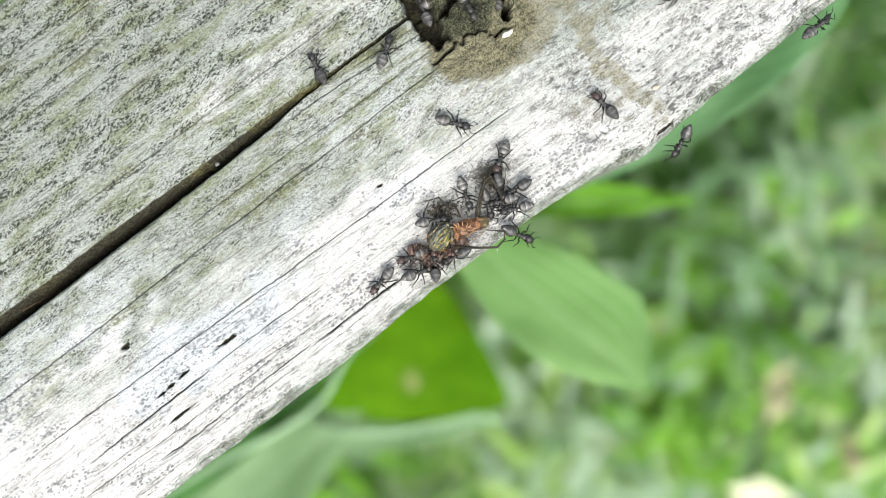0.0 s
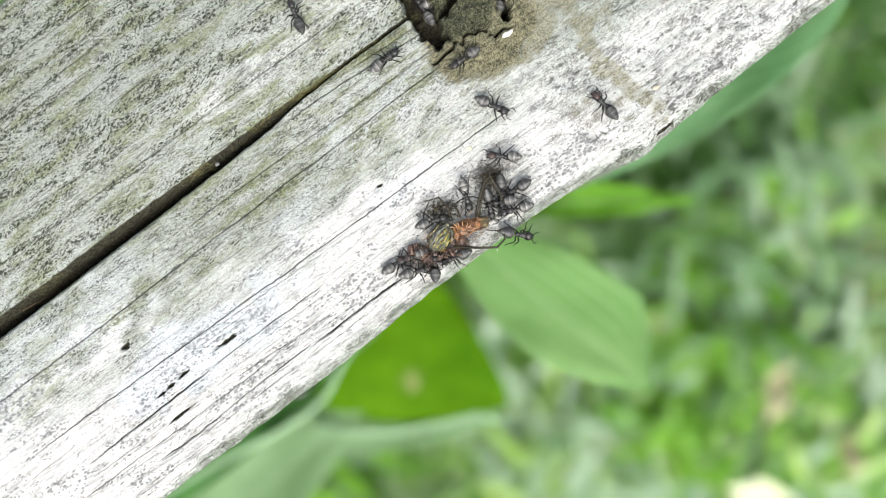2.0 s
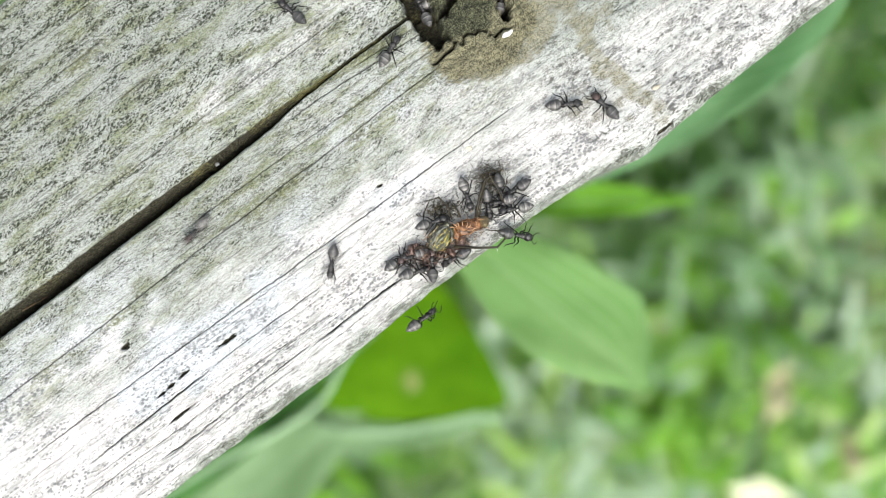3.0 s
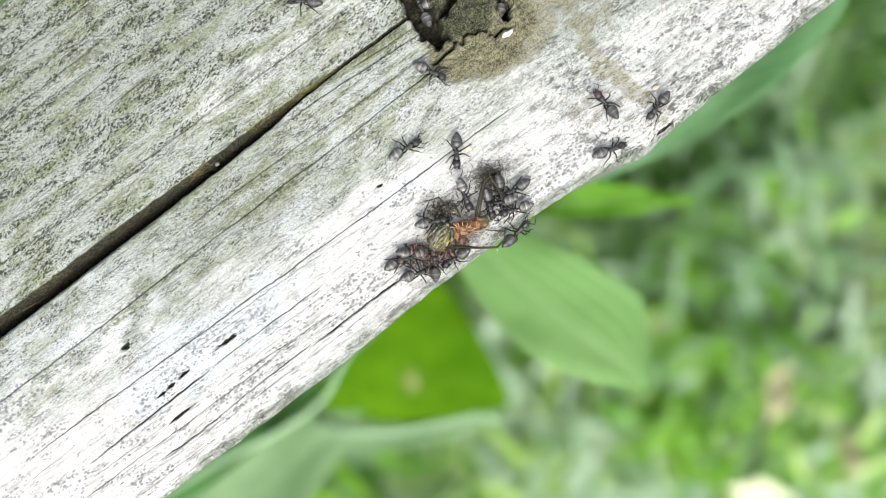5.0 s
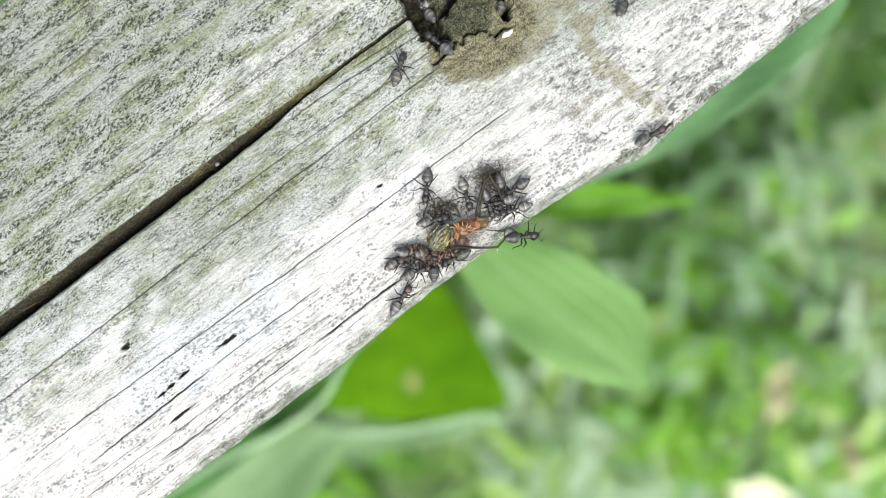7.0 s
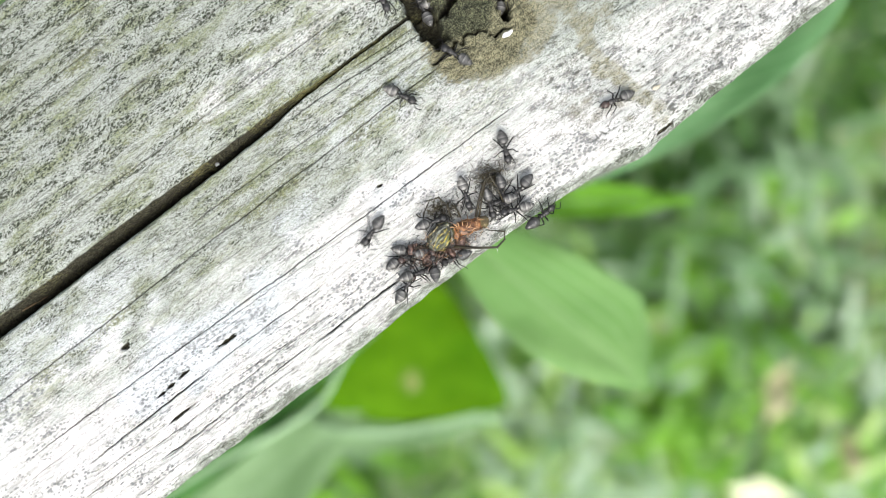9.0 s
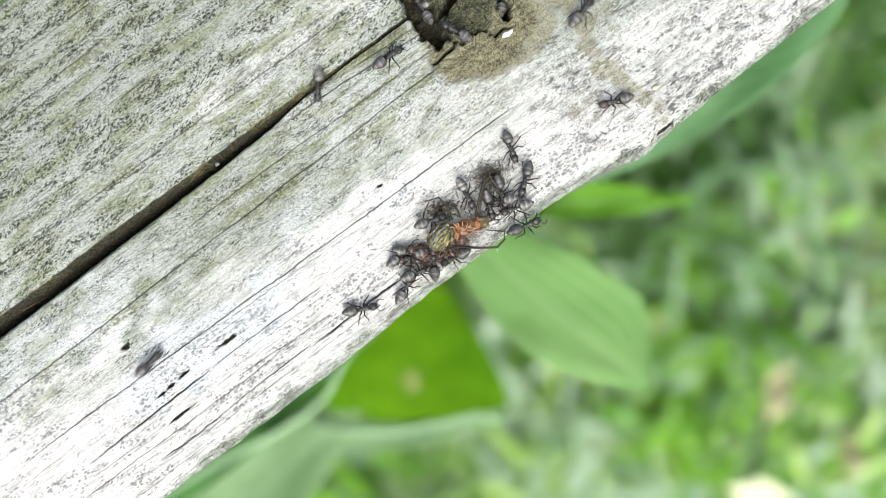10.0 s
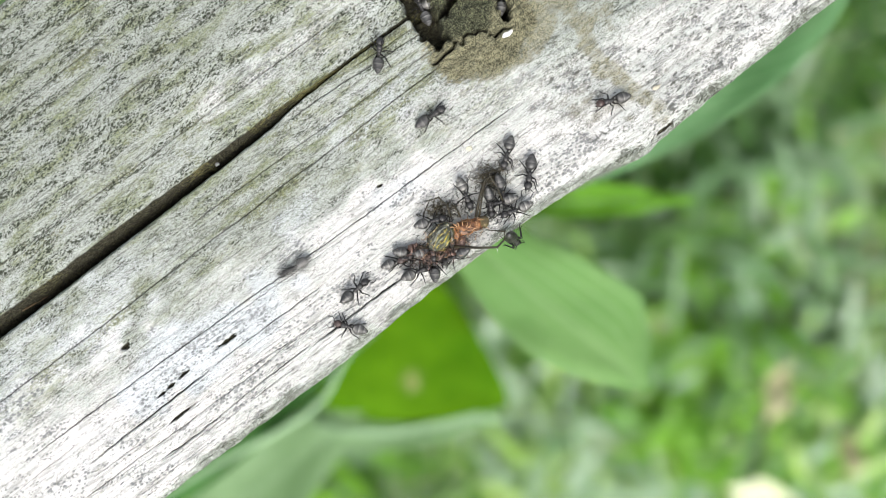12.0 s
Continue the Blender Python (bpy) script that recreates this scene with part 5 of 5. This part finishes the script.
# ---- who walks where: seconds, place in plan, heading, then lean over the edge and depth ----
WALKERS = [
    ("black", "walking over the top of the rail", [(0, 562, 121, 117), (0.3, 552, 128, 135), (0.5, 546, 134, 145), (0.65, 535, 108, 105), (0.8, 548, 62, 68), (1, 543, 68, 66), (1.2, 546, 50, 75), (1.5, 539, 18, 90), (2, 525, 30, 112), (2.5, 525, 30, 102), (3, 516, 22, 140), (3.2, 518, 20, 140), (4.8, 536, 8, 172), (5, 538, 6, 175), (5.3, 540, -8, 120), (5.5, 540, -12, 98), (6.5, 541, -12, 98), (6.8, 540, -40, 92), (7.2, 540, -70, 90), (12, 540, -90, 90)]),
    ("black", "walking beside the long split", [(0, 684, 92, 70), (0.5, 697, 105, 45), (0.75, 690, 118, 100), (1, 677, 125, 160), (1.25, 672, 105, 110), (1.5, 672, 92, 65), (2, 684, 108, 38), (2.5, 682, 103, 45), (3, 692, 91, 58), (3.2, 697, 82, 55), (3.7, 705, 110, -20), (4.2, 700, 175, -80), (4.8, 697, 238, -30), (5, 720, 264, 30), (5.2, 698, 226, 80), (5.4, 714, 178, 40), (5.5, 727, 171, 22), (5.7, 702, 172, 55), (6, 706, 158, 62), (6.5, 704, 138, 62), (7, 708, 122, 72), (7.2, 704, 124, 72), (8, 690, 104, 20), (8.8, 686, 104, -30), (9, 712, 172, -25), (9.2, 807, 183, 8), (9.4, 850, 201, 3), (9.6, 852, 198, 15), (9.8, 959, 115, 40), (9.9, 996, 76, 45), (10.1, 1060, -30, 52), (10.3, 1085, -70, 50), (12, 1085, -72, 50)]),
    ("black", "coming down beside the split", [(0, 600, -40, 0), (0.5, 612, 10, 0), (1, 655, 8, 0), (1.3, 690, -6, 10), (1.6, 692, -26, 10), (3.2, 688, -24, 0), (5, 660, -50, -30), (8.5, 660, -40, -60), (8.8, 668, -12, -60), (9, 675, 0, -60), (9.5, 681, 34, -55), (9.8, 672, 80, -25), (10, 690, 103, 35), (10.5, 692, 106, 38), (11, 705, 103, 30), (11.3, 710, 132, -10), (11.5, 738, 152, -25), (11.65, 715, 130, 20), (11.8, 682, 96, 60), (12, 672, 97, 85)]),
    ("black", "running along the rail", [(0, 600, -90, -140), (8.8, 640, -60, -120), (9.2, 655, -30, -120), (9.5, 662, 12, -140), (9.8, 598, 45, -130), (10, 565, 155, -95), (10.1, 515, 285, -105), (10.2, 463, 404, -115), (10.3, 468, 407, -115), (10.4, 455, 427, -125), (10.5, 460, 452, -140), (10.6, 468, 446, -140), (10.8, 447, 436, -165), (10.9, 389, 372, -170), (11, 310, 420, -150), (11.1, 212, 496, -140), (11.2, 22, 750, -125), (11.4, -120, 930, -125), (12, -150, 960, -125)]),
    ("black", "running up along the rail", [(0, -150, 950, 36), (9.5, -110, 905, 32), (9.7, -60, 880, 32), (9.8, 22, 828, 32), (9.9, 139, 766, 35), (10, 270, 640, 45), (10.1, 384, 511, 52), (10.2, 406, 479, 52), (10.3, 393, 501, 60), (10.4, 376, 488, 80), (10.5, 372, 465, 85), (10.6, 397, 428, 60), (10.7, 453, 376, 20), (10.8, 554, 363, 5), (10.9, 648, 358, 0), (11, 683, 378, -10), (11.3, 710, 350, 25), (11.5, 743, 320, 35), (11.8, 742, 290, 60), (12, 765, 207, 35)]),
    ("black", "moving about the dark knot", [(0, 828, 16, -60), (0.3, 858, 26, -80), (0.5, 872, 32, -92), (0.8, 860, 8, -150), (1, 840, -16, -200), (1.3, 820, -45, -220), (3.2, 790, -50, -180), (4, 760, 0, -130), (4.6, 745, 70, -80), (4.8, 748, 98, -55), (5, 764, 130, -25), (5.2, 798, 126, 40), (5.35, 800, 112, 100), (5.5, 794, 108, 140), (6, 775, 85, 145), (6.5, 777, 82, 145), (7, 774, 77, 142), (7.2, 774, 77, 142), (8.4, 790, 90, 150), (9, 804, 98, 150), (9.25, 828, 70, 120), (9.5, 832, 42, 100), (10, 805, 58, 150), (10.5, 802, 62, 190), (10.8, 820, 90, 220), (11, 824, 114, 225), (11.2, 815, 180, 220), (11.3, 792, 225, 205), (11.4, 712, 240, 182), (11.5, 658, 253, 185), (11.6, 655, 290, 235), (11.75, 668, 350, 265), (11.9, 651, 429, 240), (12, 520, 475, 210)]),
    ("black", "standing beside the feeding ants", [(0, 790, -80, -60), (3.2, 780, -60, -60), (4.2, 785, 60, -70), (4.8, 790, 180, -72), (5, 808, 272, -90), (5.2, 800, 242, -140), (5.4, 776, 228, -178), (5.55, 772, 230, -188), (5.8, 772, 250, -140), (6, 771, 308, -105), (6.5, 770, 318, -95), (7, 755, 333, -95), (7.2, 753, 335, -95), (8, 740, 345, -100), (8.8, 708, 362, -110), (8.9, 698, 377, -120), (9, 659, 412, -125), (9.1, 604, 476, -120), (9.2, 592, 550, -70), (9.3, 603, 555, -10), (9.5, 650, 536, 25), (10, 642, 546, 12), (10.5, 642, 553, 5), (11, 645, 556, 2), (11.5, 628, 533, 22), (12, 632, 512, 40)]),
    ("black", "walking past the knot", [(0, 805, 220, -15), (0.25, 845, 216, 10), (0.5, 868, 212, 25), (1, 870, 208, 20), (1.5, 868, 193, -20), (2, 873, 190, -25), (2.1, 930, 184, -5), (2.2, 988, 182, 0), (2.5, 998, 187, 5), (3, 1000, 187, 5), (3.2, 995, 183, 5), (4, 1020, 225, -20), (4.8, 1068, 262, 15), (5, 1080, 266, 20), (5.2, 1172, 186, 45), (5.3, 1215, 110, 65), (5.4, 1248, 54, 80), (5.5, 1232, 28, 100), (5.7, 1225, -50, 95), (12, 1225, -90, 95)]),
    ("black", "climbing up to the feeding ants", [(0, 1075, -90, -120), (2.9, 1072, -70, -110), (3.05, 1068, -30, -100), (3.2, 1063, 104, -80), (3.9, 1120, 140, -30), (4.6, 1185, 150, -80), (4.8, 1181, 162, -110), (5, 1160, 192, -128), (5.2, 1160, 196, -140), (5.5, 1127, 200, -145), (5.65, 1142, 172, -190), (5.8, 1136, 141, -200), (6, 1106, 110, -185), (6.2, 1072, 40, -230), (6.5, 1103, 4, -300), (7, 1106, 2, -300), (7.2, 1112, -14, -290), (7.6, 1070, -20, -220), (8.2, 980, 120, -140), (8.6, 900, 230, -100), (8.8, 892, 265, -75), (9, 893, 265, -75), (9.5, 903, 264, -70), (11, 904, 264, -70), (11.5, 905, 268, -80), (12, 896, 275, -105)]),
    ("red", "with a reddish head, at the edge of a stain", [(0, 1066, 187, 135), (1.5, 1066, 187, 132), (3.2, 1066, 188, 137), (4.8, 1068, 185, 130), (5.5, 1068, 184, 140), (5.75, 1060, 180, 205), (6, 1050, 181, 250), (6.2, 1019, 182, 215), (6.35, 1012, 230, 250), (6.5, 1009, 260, 250), (6.6, 977, 303, 255), (6.7, 1005, 308, 320), (6.8, 1066, 279, 372), (7, 1152, 240, 388), (7.1, 1200, 175, 405), (7.2, 1246, 107, 410), (7.4, 1330, 20, 410), (7.7, 1380, -40, 470), (8.1, 1290, 40, 540), (8.5, 1150, 150, 565), (8.8, 1090, 176, 565), (9.5, 1085, 182, 558), (12, 1079, 181, 555)]),
    ("black", "running down past the feeding ants", [(0, 1198, -4, 190), (0.3, 1085, 10, 195), (0.5, 1027, 40, 235), (0.65, 992, 56, 200), (0.8, 954, 58, 180), (1, 930, 60, 175), (1.2, 908, 44, 165), (1.5, 874, 36, 180), (1.8, 842, 70, 215), (2, 820, 108, 215), (2.2, 760, 149, 230), (2.4, 710, 255, 250), (2.5, 699, 326, 252), (2.6, 697, 340, 245), (2.8, 674, 358, 235), (3, 589, 466, 262), (3.1, 592, 560, 275), (3.2, 614, 567, 340), (3.6, 668, 520, 395), (4.3, 712, 448, 380), (4.8, 735, 452, 350), (7.2, 732, 452, 345), (9, 728, 446, 350), (12, 730, 448, 355)]),
    ("red", "with a reddish head, leaving the feeding crowd", [(0, 885, 283, -112), (1, 886, 283, -112), (1.2, 885, 274, -150), (1.5, 882, 264, -182), (2, 888, 278, -182), (2.2, 842, 258, -200), (2.4, 822, 238, -215), (2.5, 787, 222, -210), (2.6, 700, 193, -195), (2.8, 494, 219, -160), (2.9, 420, 310, -140), (3, 350, 410, -132), (3.1, 112, 551, -125), (3.2, 22, 808, -120), (3.4, -140, 960, -100), (4.2, -150, 960, -40), (4.8, -75, 905, 30), (5, -62, 895, 30), (5.1, 110, 816, 25), (5.2, 277, 786, 30), (5.3, 302, 733, 45), (5.4, 443, 657, 35), (5.5, 505, 620, 35), (5.6, 545, 610, 10), (5.7, 563, 647, -30), (5.85, 640, 590, 30), (6, 705, 533, 55), (6.5, 706, 533, 57), (7, 712, 527, 55), (7.2, 712, 526, 55), (8.8, 720, 507, 58), (10.2, 720, 508, 60), (10.5, 694, 526, 105), (11, 678, 560, 172), (11.5, 662, 562, 170), (12, 618, 577, 165)]),
    # over the lower edge
    ("black", "clinging to the edge of the rail", [(0, 1198, 250, -110, 35, 2), (0.3, 1194, 260, -118, 35, 2), (0.5, 1190, 266, -120, 35, 2), (0.6, 1192, 253, -60, 35, 2), (0.7, 1220, 222, 0, 35, 2), (0.8, 1255, 190, 40, 40, 2), (0.9, 1352, 110, 40, 40, 2), (1, 1452, 32, 40, 40, 2), (1.1, 1550, -46, 40, 45, 2), (1.3, 1680, -110, 40, 45, 2), (12, 1690, -115, 40, 45, 2)]),
    ("black", "clinging to the edge of the rail", [(0, 1440, 42, 40, 40, 2), (0.3, 1500, -14, 40, 45, 2), (0.5, 1600, -100, 40, 45, 2), (12, 1640, -130, 40, 45, 2)]),
    ("red", "with a reddish head, coming back to the feeding crowd", [(0, 675, 499, 230), (0.1, 668, 494, 195), (0.2, 660, 486, 160), (0.3, 663, 487, 158), (0.4, 669, 490, 145), (0.6, 672, 488, 118), (0.8, 671, 483, 95), (1, 688, 478, 62), (1.2, 698, 468, 48), (1.5, 702, 467, 38), (2, 706, 466, 30), (2.5, 712, 460, 32), (3.2, 709, 459, 35), (7.2, 710, 458, 33), (9, 712, 456, 36), (10.5, 714, 450, 30), (11, 709, 456, 25), (12, 707, 461, 22)]),
    ("black", "climbing along the side of the rail", [(0, 520, 690, 36, 90, 70), (2, 540, 680, 36, 90, 50), (2.6, 560, 672, 36, 80, 12), (2.8, 596, 655, 36, 60, 3), (2.9, 700, 588, 37, 50, 2), (3, 744, 557, 38, 45, 2), (3.1, 770, 541, 38, 55, 3), (3.4, 850, 470, 38, 85, 20), (4, 880, 415, 38, 90, 55), (12, 890, 405, 38, 90, 70)]),
    ("black", "at the spider's leg on the rail's edge", [(0, 916, 413, -25, 20, 0), (1.5, 914, 411, -12, 22, 0), (3.2, 913, 413, -12, 22, 0), (4.8, 912, 409, 40, 22, 0), (5, 912, 408, 45, 22, 0), (5.25, 918, 410, 25, 22, 0), (5.5, 920, 411, 12, 24, 0.5), (6, 923, 415, 5, 25, 0.5), (7.2, 923, 415, 3, 25, 0.5), (8.2, 940, 394, 25, 35, 0), (8.8, 953, 377, 40, 40, 0), (9, 954, 376, 40, 40, 0), (9.5, 968, 366, 38, 40, 0), (9.8, 944, 382, 32, 32, 0), (10, 927, 396, 22, 22, 0), (10.2, 913, 408, 15, 25, 0), (10.5, 903, 413, -5, 45, 0), (11, 902, 417, -48, 66, 0), (12, 903, 416, -46, 66, 0)]),
    ("black", "with a dark gaster, in the feeding crowd", [(0, 908, 338, -150), (3.2, 907, 339, -148), (7.2, 906, 338, -146), (9, 917, 338, -130), (9.5, 922, 338, -115), (10, 928, 321, -105), (10.5, 938, 315, -105), (11, 939, 313, -107), (12, 936, 310, -98)]),
]
# the crowd on the spider and in the knot: place, heading, height
FEEDERS = (
    ("black", 824, 345, -70, 0.8), ("black", 888, 342, -78, 0.2), ("black", 909, 371, 198, 0.2),
    ("black", 766, 393, 15, 0.6), ("black", 740, 481, 20, 0.0), ("red", 768, 466, 92, 0.3),
    ("black", 806, 456, 205, 0.2), ("black", 886, 358, -165, 0.2), ("black", 864, 362, -75, 0.1),
    ("black", 750, 20, 118, -2.4), ("black", 888, -2, 80, -2.4),
)
OUT = Vector((math.sin(GRAIN), -math.cos(GRAIN), 0))


def ant_pose(x, y, heading, lean=0, deep=0.0, tilt=0.0):
    p = P(x, y, deep * 1e-3)
    z = p.z if lean else surface(p.x, p.y) + 0.00003 - deep * 1e-3
    over = Matrix.Rotation(radians(lean), 4, Vector((0, 0, 1)).cross(OUT))
    return Matrix.Translation((p.x, p.y, z)) @ over @ pose(0, 0, 0, 0, 0, heading - 90) @ pose(0, 0, 0, tilt)


def key_legs(ant, rows, rnd):
    """Legs swing in two sets of three, as fast as the ant goes."""
    times = np.linspace(0, 12, 121)
    ts = [r[0] for r in rows]
    xs, ys, hs = (np.interp(times, ts, [r[i] for r in rows]) for i in (1, 2, 3))
    go = np.hypot(np.diff(xs), np.diff(ys)) / 34 + np.abs(np.diff(hs)) / 60
    phase = np.concatenate(([0], np.cumsum(np.minimum(go * 3.1, 2.3)))) + rnd.uniform(0, 6)
    legs = [o for o in ant.children if o.name.startswith("leg")]
    for i, leg in enumerate(legs):
        side, pair = i // 3, i % 3
        shift = 0 if (side + pair) % 2 else math.pi
        rest = leg.location.copy()
        stance = rnd.uniform(-14, 14)
        keys, last = [], None
        for k, t in enumerate(times):
            if 0 < k < 120 and last is not None and abs(phase[k] - last) < 0.25 and abs(phase[min(k + 1, 120)] - phase[k]) < 0.05 and k % 15:
                continue
            last = phase[k]
            swing = stance + 20 * math.sin(phase[k] + shift) + rnd.uniform(-2, 2)
            lift = max(0, math.cos(phase[k] + shift)) * 7 * (1 if side else -1)
            keys.append((float(t), Matrix.Translation(rest) @ pose(0, 0, 0, 0, -lift, swing * (1 if side else -1))))
        walk(leg, keys)


def motions():
    rnd = random.Random(11)
    for k, (kind, doing, rows) in enumerate(WALKERS):
        ant = copy_thing(ANT_REDDISH if kind == "red" else ANT, Matrix.Diagonal((*[rnd.uniform(1.0, 1.1)] * 3, 1)))
        tagged(ant, "black ant " + doing, "ant", "ants on the rail")
        walk(ant, [(r[0], ant_pose(*r[1:])) for r in rows])
        key_legs(ant, rows, rnd)
    for kind, x, y, heading, high in FEEDERS:
        ant = copy_thing(ANT_REDDISH if kind == "red" else ANT, Matrix.Diagonal((*[rnd.uniform(0.95, 1.06)] * 3, 1)))
        what = "grey-black ant crouching in the knot's crevice" if y < 60 else ("reddish-headed black ant biting into the dead spider" if kind == "red" else "grey-black ant crowding round the dead spider")
        tagged(ant, what, "ant", "ants on the rail")
        rows, t = [], 0.0
        while t < 12:
            rows.append((t, x + rnd.gauss(0, 1.3), y + rnd.gauss(0, 1.3), heading + rnd.gauss(0, 4)))
            t += rnd.uniform(0.25, 0.6)
        rows.append((12.0, *rows[-1][1:]))
        tilt = rnd.uniform(-16, 2)
        walk(ant, [(r[0], ant_pose(r[1], r[2], r[3], 0, -high, tilt)) for r in rows])
        key_legs(ant, rows, rnd)
    # the two models that the others were copied from stay where they stand
    for ob, place, what in ((ANT, (772, 2, 25, 0, 2.6), "grey-black ant crouching in the knot's crevice"), (ANT_REDDISH, (728, 455, 200), "reddish-headed black ant biting into the dead spider")):
        ob.matrix_world = ant_pose(*place)
        tagged(ob, what, "ant", "ants on the rail")


motions()
